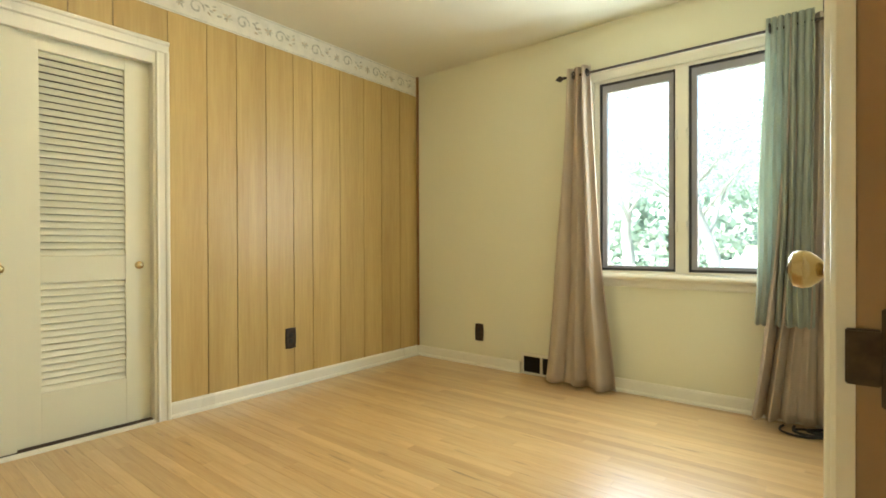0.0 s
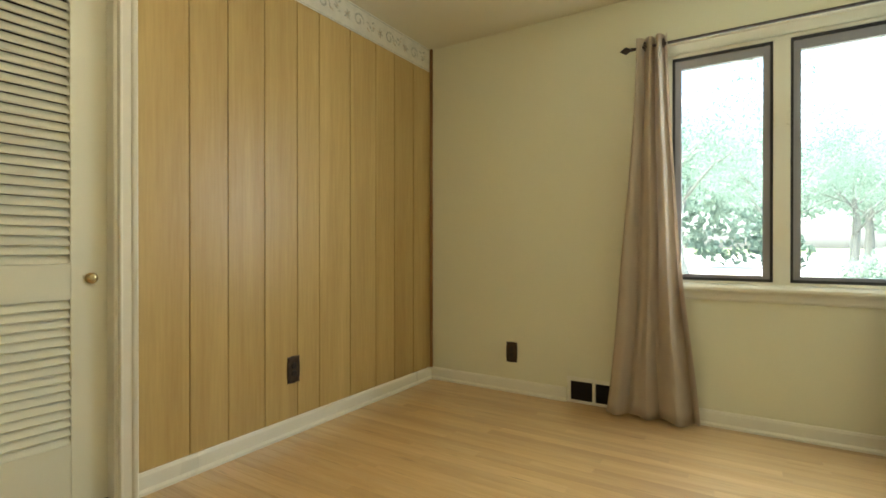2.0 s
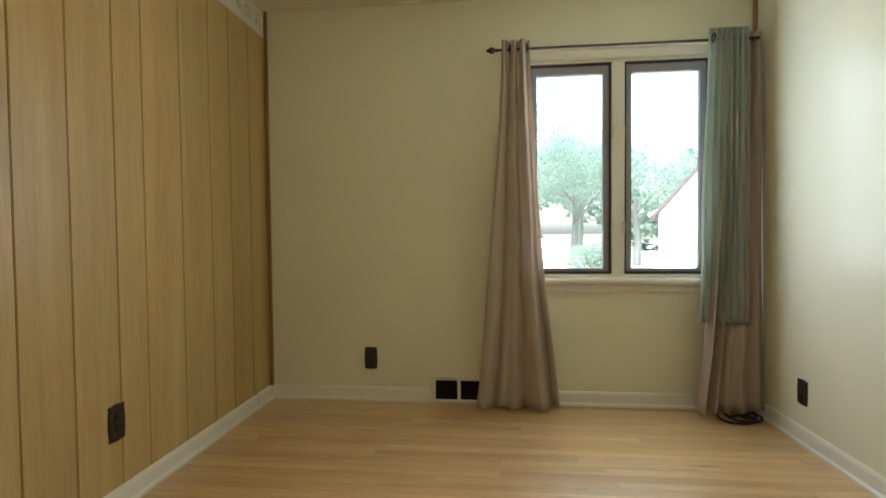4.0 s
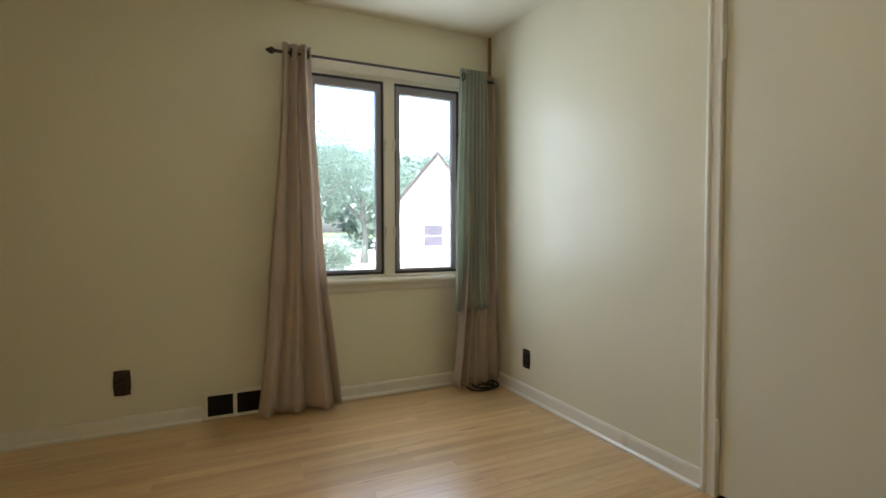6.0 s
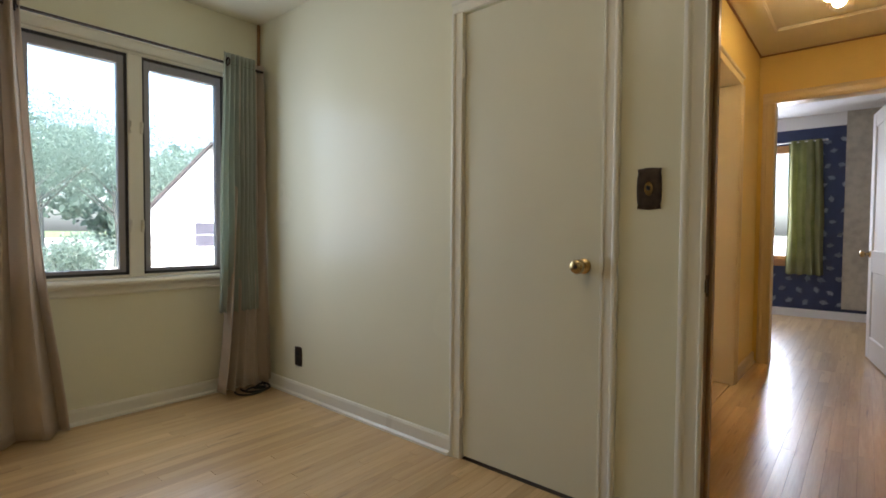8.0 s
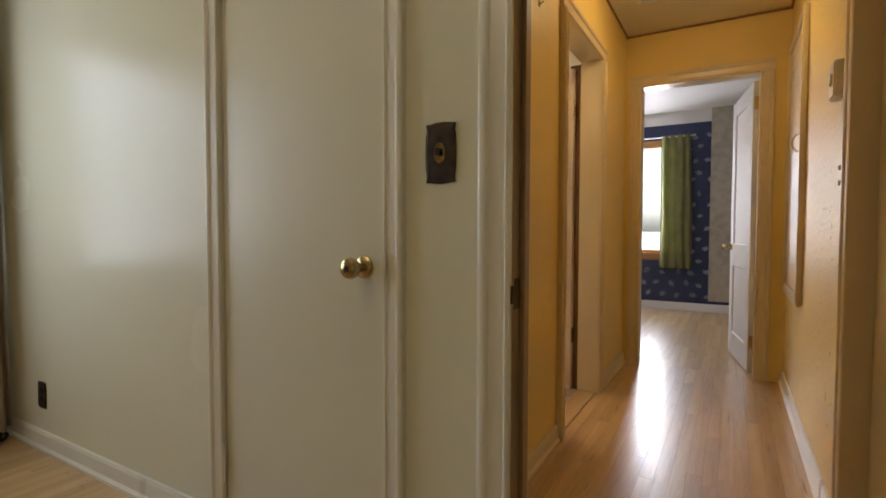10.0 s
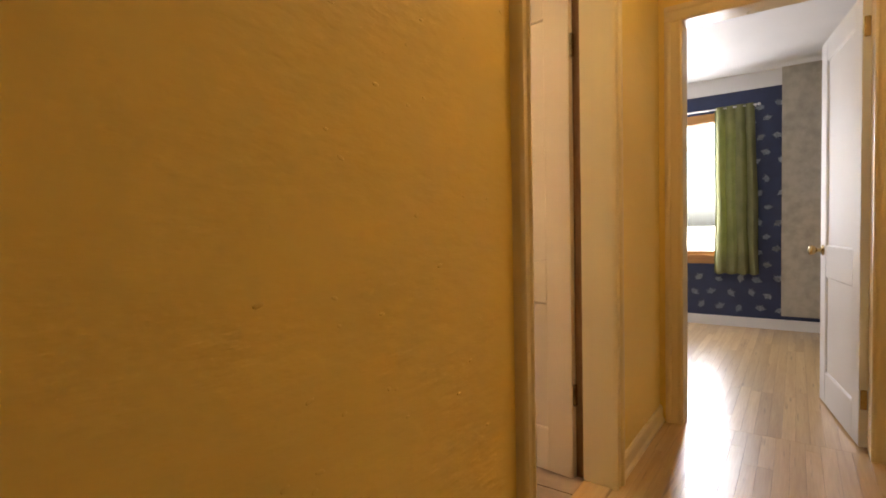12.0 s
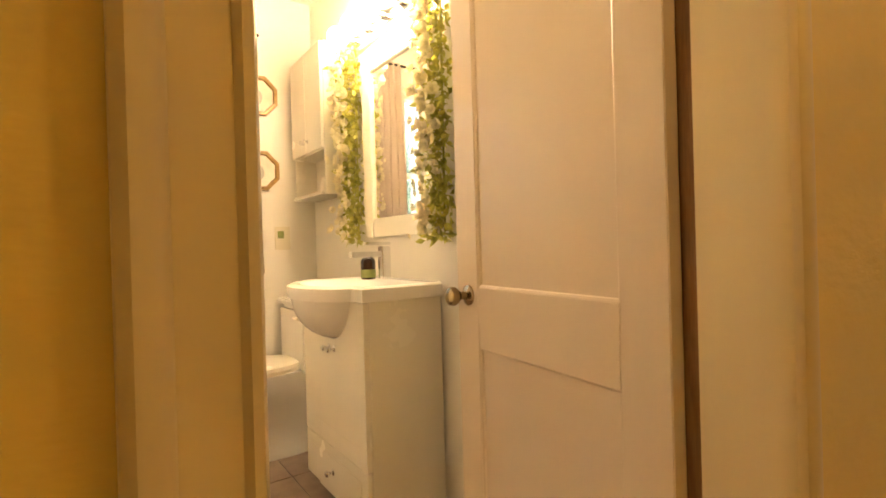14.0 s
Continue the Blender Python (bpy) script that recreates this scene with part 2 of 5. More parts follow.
LAWN = material("lawn", (0.12, 0.16, 0.05), 0.9, vary=0.3, scale=0.6, bump=0.5, grain=30, depth=0.03)
DRIVE = material("pale_concrete", (0.55, 0.53, 0.48), 0.9, vary=0.1, scale=1.5, bump=0.2, grain=60)
SIDING = material("white_siding", (0.80, 0.79, 0.76), 0.6, vary=0.03, scale=2, bump=0.03)
ROOF = material("grey_shingles", (0.055, 0.045, 0.045), 0.9, vary=0.2, scale=8, bump=0.5, grain=40, depth=0.01)
EXTGLASS = material("dark_window_glass", (0.075, 0.07, 0.09), 0.5, vary=0.1, spec=0.1)
for leaf_m, col in ((FOLIAGE, (0.18, 0.26, 0.20)), (BUSHLEAF, (0.26, 0.33, 0.27)), (LEAF, (0.55, 0.56, 0.14)), (PETAL, (0.86, 0.78, 0.52))):
    nt_, bs_ = nodes_of(leaf_m)
    tl, mx_ = nt_.nodes.new("ShaderNodeBsdfTranslucent"), nt_.nodes.new("ShaderNodeMixShader")
    tl.inputs[0].default_value, mx_.inputs[0].default_value = (*col, 1), 0.45
    nt_.links.new(bs_.outputs[0], mx_.inputs[1]), nt_.links.new(tl.outputs[0], mx_.inputs[2])
    nt_.links.new(mx_.outputs[0], nt_.nodes["Material Output"].inputs[0])
BORDER = material("faded_border_paper", (0.74, 0.71, 0.60), 0.7, vary=0.06, scale=16, bump=0.03, grain=70)
BORDERINK = material("grey_green_border_print", (0.57, 0.56, 0.45), 0.7, vary=0.2, scale=40, bump=0.0)
BORDERTAN = material("tan_border_print", (0.62, 0.53, 0.37), 0.7, vary=0.2, scale=40, bump=0.0)

# ---------------------------------------------------------------- mesh helpers
def add_box(bm, x0, x1, y0, y1, z0, z1, bevel=0.0, m=None):
    mat = Matrix.Translation(((x0 + x1) / 2, (y0 + y1) / 2, (z0 + z1) / 2)) @ Matrix.Diagonal((abs(x1 - x0), abs(y1 - y0), abs(z1 - z0), 1))
    made = bmesh.ops.create_cube(bm, size=1, matrix=(m @ mat) if m else mat)["verts"]
    if bevel:
        edges = list({e for v in made for e in v.link_edges})
        bmesh.ops.bevel(bm, geom=edges, offset=bevel, segments=2, affect='EDGES', clamp_overlap=True)
    return bm


def box_bm(*a, bevel=0.0):
    return add_box(bmesh.new(), *a, bevel=bevel)


def add_tube(bm, p, q, r0, r1=None, seg=16, caps=True):
    p, q = Vector(p), Vector(q)
    m = Matrix.Translation((p + q) / 2) @ (q - p).to_track_quat('Z', 'Y').to_matrix().to_4x4()
    bmesh.ops.create_cone(bm, cap_ends=caps, segments=seg, radius1=r0, radius2=r0 if r1 is None else r1, depth=(q - p).length, matrix=m)
    return bm


def lathe(profile, m=None, seg=20):
    """A turned solid from (radius, height) pairs along z."""
    bm = bmesh.new()
    rings = []
    for r, z in profile:
        rings.append([bm.verts.new((max(r, 1e-4) * math.cos(2 * math.pi * k / seg), max(r, 1e-4) * math.sin(2 * math.pi * k / seg), z)) for k in range(seg)])
    for a, b in zip(rings, rings[1:]):
        for k in range(seg):
            bm.faces.new((a[k], a[(k + 1) % seg], b[(k + 1) % seg], b[k]))
    bm.faces.new(rings[0][::-1]), bm.faces.new(rings[-1])
    if m:
        bm.transform(m)
    return bm


def extrude_profile(points, p, q, side, up=(0, 0, 1)):
    """A moulding: a profile of (out, up) pairs run from p to q; side is the way out of the wall."""
    bm = bmesh.new()
    p, q, side, up = Vector(p), Vector(q), Vector(side), Vector(up)
    a = [bm.verts.new(p + side * o + up * u) for o, u in points]
    b = [bm.verts.new(q + side * o + up * u) for o, u in points]
    n = len(points)
    for k in range(n):
        bm.faces.new((a[k], a[(k + 1) % n], b[(k + 1) % n], b[k]))
    bm.faces.new(a[::-1]), bm.faces.new(b)
    bmesh.ops.recalc_face_normals(bm, faces=bm.faces)
    return bm


def smooth_mesh(me, angle=40):
    me.polygons.foreach_set("use_smooth", [True] * len(me.polygons))
    me.set_sharp_from_angle(angle=radians(angle))


def mesh_of(name, bm, material_, smooth=False):
    me = bpy.data.meshes.new(name)
    bm.to_mesh(me)
    bm.free()
    me.materials.append(material_)
    if smooth:
        smooth_mesh(me)
    return me


def part(name, bm, material_, parent, label="", smooth=False):
    ob = new(name, mesh_of(name, bm, material_, smooth))
    ob.parent = parent
    if label:
        ob["label"] = label
    return ob


def thing(name, label, category, at=(0, 0, 0), rz=0, group=""):
    ob = new(name)
    ob.empty_display_size = 0.1
    ob.matrix_world = pose(*at, 0, 0, rz)
    return tagged(ob, label, category, group)


def structure(name, bm, material_, label="", smooth=False):
    return tagged(new(name, mesh_of(name, bm, material_, smooth)), label, kind="structure")


def solid(name, boxes, material_, label=""):
    bm = bmesh.new()
    for b in boxes:
        add_box(bm, *b)
    return structure(name, bm, material_, label)


# ---------------------------------------------------------------- the plan, in metres
XL, YN, YS, H = -2.92, 3.0, -1.30, 2.44          # bedroom: west, north and south faces, ceiling
HY0, HY1, HX1, HH = -0.52, 0.51, 2.957, 2.48     # hall: south, north and east faces, ceiling
DY0, DY1, DTOP = -0.49, 0.213, 2.05              # bedroom doorway
BX0, BX1, BY0, XB = 1.362, 2.104, 0.625, 2.34    # bathroom doorway, inner face, east wall
FX0, FX1, FH = 3.075, 6.0, 2.545                 # far room
WX0, WX1, WZ0, WZ1 = -1.31, -0.215, 0.78, 2.055  # bedroom window opening

# floors under the boards
solid("floor", [(XL - 0.7, 0.12, YS - 0.1, YN + 0.16, -0.12, -0.012), (0.12, FX0, HY0 - 0.12, HY1 + 0.06, -0.12, -0.012)], GAP, "dark subfloor under the oak strip boards")
solid("floor_far", [(FX0, FX1 + 0.1, -2.2, 2.6, -0.12, -0.012)], GAP, "dark subfloor under pale oak boards")
solid("floor_bath", [(0.75, XB + 0.1, HY1 + 0.06, YN + 0.16, -0.12, -0.006)], GROUT, "grey grout bed of the bathroom floor")
solid("ceiling", [(XL - 0.8, 0.06, YS - 0.1, YN + 0.16, H, H + 0.12)], CEIL, "cream painted bedroom ceiling")
solid("ceiling_hall", [(0.06, FX0 - 0.05, HY0 - 0.12, HY1 + 0.06, HH, HH + 0.12)], HALLCEIL, "cream textured plaster hall ceiling")
solid("ceiling_bath", [(0.70, XB + 0.1, HY1 + 0.06, YN + 0.16, 2.46, 2.58)], BATHWALL, "white bathroom ceiling")
solid("ceiling_far", [(FX0 - 0.05, FX1 + 0.1, -2.2, 2.6, FH, FH + 0.12)], FARWHITE, "white ceiling of the blue room")

# bedroom walls
solid("wall_north", [(XL - 0.8, WX0, YN, YN + 0.16, 0, H), (WX1, 0.12, YN, YN + 0.16, 0, H),
                     (WX0, WX1, YN, YN + 0.16, 0, WZ0), (WX0, WX1, YN, YN + 0.16, WZ1, H)], WALL_CREAM, "cream painted wall around the bedroom window")
solid("wall_east", [(0, 0.10, 1.217, YN, 0, H), (0, 0.10, DY1 + 0.017, 0.558, 0, H), (0, 0.10, 0.558, 1.217, 2.03, H),
                    (0, 0.10, YS, DY0 - 0.017, 0, H), (0, 0.10, DY0 - 0.017, DY1 + 0.017, DTOP + 0.017, H)], WALL_CREAM, "cream satin wall with the closet door")
solid("wall_south", [(XL - 0.8, 0.12, YS - 0.12, YS, 0, H)], WALL_CREAM, "plain cream wall")
west = solid("wall_west", [(XL - 0.10, XL - 0.012, 0.862, YN, 0, H), (XL - 0.10, XL - 0.012, -0.356, 0.862, 2.022, H), (XL - 0.10, XL - 0.012, YS, -0.356, 0, H)], GAP, "oak veneer panelled bedroom wall")
solid("wall_closet", [(XL - 0.8, XL - 0.7, YS, YN, 0, H), (XL - 0.7, XL - 0.1, 0.95, 1.05, 0, H), (XL - 0.7, XL - 0.1, -0.5, -0.4, 0, H)], WALL_CREAM, "plain inner walls of the sliding-door closet")
solid("wall_closet_east", [(0.70, 0.75, BY0, YN, 0, H), (0.10, 0.70, 0.60, 0.64, 0, H)], WALL_CREAM, "plain inner wall of the hinged-door closet")

# hall walls, with the skins of the rooms behind them
solid("wall_hall_north", [(0.10, BX0 - 0.017, HY1, BY0 - 0.004, 0, HH), (BX1 + 0.017, HX1, HY1, BY0 - 0.004, 0, HH), (BX0 - 0.017, BX1 + 0.017, HY1, BY0 - 0.004, 2.077, HH)], YELLOW, "mustard yellow textured plaster wall beside the bathroom door")
solid("wall_hall_south", [(0.937, HX1, HY0 - 0.12, HY0, 0, HH), (0.10, 0.143, HY0 - 0.12, HY0, 0, HH), (0.143, 0.937, HY0 - 0.12, HY0, 2.06, HH)], YELLOW, "mustard yellow textured plaster wall of the hall")
solid("wall_hall_west", [(0.10, 0.104, HY0, DY0 - 0.02, 0, HH), (0.10, 0.104, DY1 + 0.02, HY1, 0, HH), (0.10, 0.104, DY0 - 0.02, DY1 + 0.02, DTOP + 0.02, HH)], YELLOW)
solid("wall_hall_east", [(HX1, FX0, 0.412, HY1, 0, HH), (HX1, FX0, HY0, -0.367, 0, HH), (HX1, FX0, -0.367, 0.412, 2.102, HH)], YELLOW, "mustard yellow wall over the far doorway")
solid("wall_bath_south", [(0.75, BX0 - 0.017, BY0 - 0.004, BY0, 0, 2.46), (BX1 + 0.017, XB, BY0 - 0.004, BY0, 0, 2.46), (BX0 - 0.017, BX1 + 0.017, BY0 - 0.004, BY0, 2.077, 2.46)], BATHWALL, "white painted bathroom wall around the doorway")
solid("wall_bath_east", [(XB, XB + 0.1, BY0 - 0.004, YN + 0.16, 0, 2.46)], BATHWALL, "white painted bathroom wall behind the vanity")
solid("wall_bath_north", [(0.78, 1.0, YN, YN + 0.16, 0, 2.46), (1.70, XB, YN, YN + 0.16, 0, 2.46), (1.0, 1.70, YN, YN + 0.16, 0, 1.05), (1.0, 1.70, YN, YN + 0.16, 2.06, 2.46)], BATHWALL, "white painted bathroom wall around the window")
solid("wall_bath_west", [(0.75, 0.78, BY0, YN + 0.16, 0, 2.46)], BATHWALL, "plain white bathroom wall")
solid("wall_far_west", [(FX0, FX0 + 0.005, -2.2, -0.37, 0, FH), (FX0, FX0 + 0.005, 0.415, 2.6, 0, FH), (FX0, FX0 + 0.005, -0.37, 0.415, 2.105, FH)], FARWHITE)
FWY0, FWY1, FWZ0, FWZ1 = 0.43, 1.45, 0.72, 2.15
solid("wall_far_east", [(FX1, FX1 + 0.1, -2.2, FWY0, 0.1, 2.385), (FX1, FX1 + 0.1, FWY1, 2.6, 0.1, 2.385), (FX1, FX1 + 0.1, FWY0, FWY1, 0.1, FWZ0), (FX1, FX1 + 0.1, FWY0, FWY1, FWZ1, 2.385)], BLUE, "navy blue wallpaper wall with pale leaf motifs")
solid("wall_far_frieze", [(FX1 - 0.004, FX1 + 0.1, -2.2, 2.6, 2.385, FH)], FARWHITE, "white painted band above the navy wallpaper")
solid("wall_far_sides", [(FX0, FX1, -2.3, -2.2, 0, FH), (FX0, FX1, 2.6, 2.7, 0, FH)], FARWHITE, "plain white room walls")
solid("wall_far_chase", [(FX1 - 0.03, FX1 + 0.02, -0.62, 0.035, 0.14, FH)], GREYPAPER, "grey mottled papered wall strip beside the navy wall")
solid("baseboard_far", [(FX1 - 0.018, FX1 + 0.1, -2.2, 2.6, -0.01, 0.1)], FARWHITE, "white painted baseboard")

# ---------------------------------------------------------------- mouldings
BASE = [(0, 0), (0.024, 0), (0.024, 0.012), (0.014, 0.022), (0.013, 0.072), (0.008, 0.084), (0, 0.086)]
CAS = [(0, 0), (0.011, 0), (0.014, 0.003), (0.0145, 0.009), (0.0105, 0.013), (0.0105, 0.024), (0.0125, 0.040), (0.0125, 0.045), (0.017, 0.048), (0.0195, 0.054), (0.0195, 0.063), (0.016, 0.069), (0.012, 0.070), (0, 0.070)]


def cas(width, depth=1.0):
    return [(o * depth, u * width / 0.070) for o, u in CAS]


def baseboard(p, q, side, m=TRIM, name="baseboard", label="cream painted baseboard with a shoe moulding"):
    return structure(name, extrude_profile(BASE, p, q, side), m, label)


baseboard((XL, 0.925, 0), (XL, YN, 0), (1, 0, 0))
baseboard((XL, YN, 0), (-1.885, YN, 0), (0, -1, 0))
baseboard((-1.545, YN, 0), (0, YN, 0), (0, -1, 0))
baseboard((0, YN, 0), (0, 1.277, 0), (-1, 0, 0))
baseboard((0, 0.49, 0), (0, 0.292, 0), (-1, 0, 0))
baseboard((0, YS, 0), (0, -0.57, 0), (-1, 0, 0))
baseboard((XL, YS, 0), (0, YS, 0), (0, 1, 0))
baseboard((0.104, HY1, 0), (BX0 - 0.075, HY1, 0), (0, -1, 0), HALLTRIM)
baseboard((BX1 + 0.075, HY1, 0), (HX1, HY1, 0), (0, -1, 0), HALLTRIM)
baseboard((0.995, HY0, 0), (HX1, HY0, 0), (0, 1, 0), TRIM)


def door_casing(name, a, b, top, side, width, m, label, along, depth=1.0):
    """Casing up both sides of an opening and over it: a, b the opening's edges along the wall; side the way out."""
    ob = thing(name, label, "door casing")
    ob["kind"] = "structure"
    s = Vector(side)
    base = Vector((0, 0, 0))

    def pt(u, z):
        return Vector((u, along[1], z)) if along[0] == 'x' else Vector((along[1], u, z))
    ax = Vector((1, 0, 0)) if along[0] == 'x' else Vector((0, 1, 0))
    prof = cas(width, depth)
    part("casing_side", extrude_profile(prof, pt(a, 0), pt(a, top), s, -ax), m, ob, smooth=True)
    part("casing_side", extrude_profile(prof, pt(b, 0), pt(b, top), s, ax), m, ob, smooth=True)
    part("casing_head", extrude_profile(prof, pt(a - width, top), pt(b + width, top), s, (0, 0, 1)), m, ob, smooth=True)
    return ob


def jamb_lining(name, boxes, m, label):
    ob = thing(name, label, "door jamb")
    ob["kind"] = "structure"
    for b in boxes:
        part("lining", box_bm(*b, bevel=0.002), m, ob)
    return ob


door_casing("trim_closet_east", 0.56, 1.215, 2.03, (-1, 0, 0), 0.062, TRIM, "cream moulded casing around the closet door", ('y', 0.0))
door_casing("trim_doorway", DY0, DY1, DTOP, (-1, 0, 0), 0.078, TRIM, "cream moulded casing around the bedroom doorway", ('y', 0.0))
door_casing("trim_doorway_hall", DY0 + 0.0, DY1, DTOP, (1, 0, 0), 0.04, HALLTRIM, "tan painted casing on the hall side of the doorway", ('y', 0.104), 0.7)
door_casing("trim_bath", BX0, BX1, 2.06, (0, -1, 0), 0.074, HALLTRIM, "tan painted moulded casing around the bathroom door", ('x', HY1), 1.7)
door_casing("trim_far", -0.35, 0.395, 2.085, (-1, 0, 0), 0.085, HALLTRIM, "tan painted casing around the far doorway", ('y', HX1))
door_casing("trim_linen", 0.16, 0.92, 2.06, (0, 1, 0), 0.074, HALLTRIM, "tan casing around the side doorway", ('x', HY0))
door_casing("trim_closet_west", -0.34, 0.858, 2.02, (1, 0, 0), 0.066, TRIM, "cream moulded casing around the sliding closet", ('y', XL), 1.5)
jamb_lining("jamb_bedroom", [(-0.001, 0.106, DY1 - 0.0, DY1 + 0.018, 0, DTOP), (-0.001, 0.106, DY0 - 0.018, DY0, 0, DTOP), (-0.001, 0.106, DY0, DY1, DTOP - 0.001, DTOP + 0.018),
                             (0.045, 0.078, DY1 - 0.012, DY1, 0, DTOP), (0.045, 0.078, DY0, DY0 + 0.012, 0, DTOP)], BROWNJAMB, "brown door lining with stops, its shade put into the colour")
jamb_lining("jamb_bath", [(BX0 - 0.018, BX0, HY1 - 0.002, BY0 + 0.002, 0, 2.06), (BX1, BX1 + 0.018, HY1 - 0.002, BY0 + 0.002, 0, 2.06), (BX0, BX1, HY1 - 0.002, BY0 + 0.002, 2.06, 2.078),
                          (BX0, BX0 + 0.012, 0.545, 0.580, 0, 2.06)], HALLTRIM, "tan painted lining of the bathroom doorway")
jamb_lining("jamb_far", [(HX1 - 0.002, FX0 + 0.006, 0.395, 0.413, 0, 2.085), (HX1 - 0.002, FX0 + 0.006, -0.368, -0.35, 0, 2.085), (HX1 - 0.002, FX0 + 0.006, -0.35, 0.395, 2.085, 2.103)], HALLTRIM, "tan painted lining of the far doorway")
jamb_lining("jamb_linen", [(0.142, 0.16, HY0 - 0.12, HY0 + 0.002, 0, 2.06), (0.92, 0.938, HY0 - 0.12, HY0 + 0.002, 0, 2.06)], HALLTRIM, "tan lining of the side doorway")
jamb_lining("jamb_closet_east", [(0.0, 0.12, 0.555, 0.561, 0, 2.03), (0.0, 0.12, 1.214, 1.220, 0, 2.03), (0.05, 0.12, 0.561, 1.214, 2.024, 2.034)], TRIM, "cream closet door lining")
structure("door_side", box_bm(0.162, 0.918, HY0 - 0.10, HY0 - 0.06, 0.01, 2.055, bevel=0.003), HALLTRIM, "closed tan painted door in the hall")
jamb_lining("jamb_closet_west", [(XL - 0.10, XL + 0.004, 0.846, 0.864, 0, 2.02), (XL - 0.10, XL + 0.004, -0.358, -0.34, 0, 2.02), (XL - 0.035, XL + 0.006, -0.34, 0.846, 1.955, 2.02)], TRIM, "cream lining and track fascia of the sliding closet")
structure("threshold", extrude_profile([(0, 0), (0.11, 0), (0.11, 0.010), (0.10, 0.016), (0, 0.016)], (XL - 0.09, -0.34, 0), (XL - 0.09, 0.846, 0), (1, 0, 0)), TRIM, "cream sliding door floor track")
# Near-black strip laid on the track as the shade under the doors
structure("threshold_shade", box_bm(XL - 0.082, XL - 0.006, -0.338, 0.844, 0.012, 0.019), GAP, "dark strip painting the shade under the sliding doors")
for x, nm in ((XL, 1), (0.0, -1)):
    structure("trim_corner", add_tube(bmesh.new(), (x + 0.012 * nm, YN - 0.012, 0.086), (x + 0.012 * nm, YN - 0.012, H - 0.002), 0.011, seg=12), BROWNTRIM, "brown stained corner moulding")
bm = bmesh.new()
for p, q in (((0.13, HY1 - 0.008, HH - 0.008), (HX1, HY1 - 0.008, HH - 0.008)), ((0.13, HY0 + 0.008, HH - 0.008), (HX1, HY0 + 0.008, HH - 0.008)), ((HX1 - 0.008, HY0, HH - 0.008), (HX1 - 0.008, HY1, HH - 0.008))):
    add_tube(bm, p, q, 0.007, seg=8)
structure("trim_rope", bm, BROWNTRIM, "thin dark cord moulding along the hall ceiling")
structure("trim_border", box_bm(XL - 0.001, XL + 0.003, -0.8, YN - 0.024, 2.27, H - 0.001), BORDER, "faded floral wallpaper border under the ceiling")

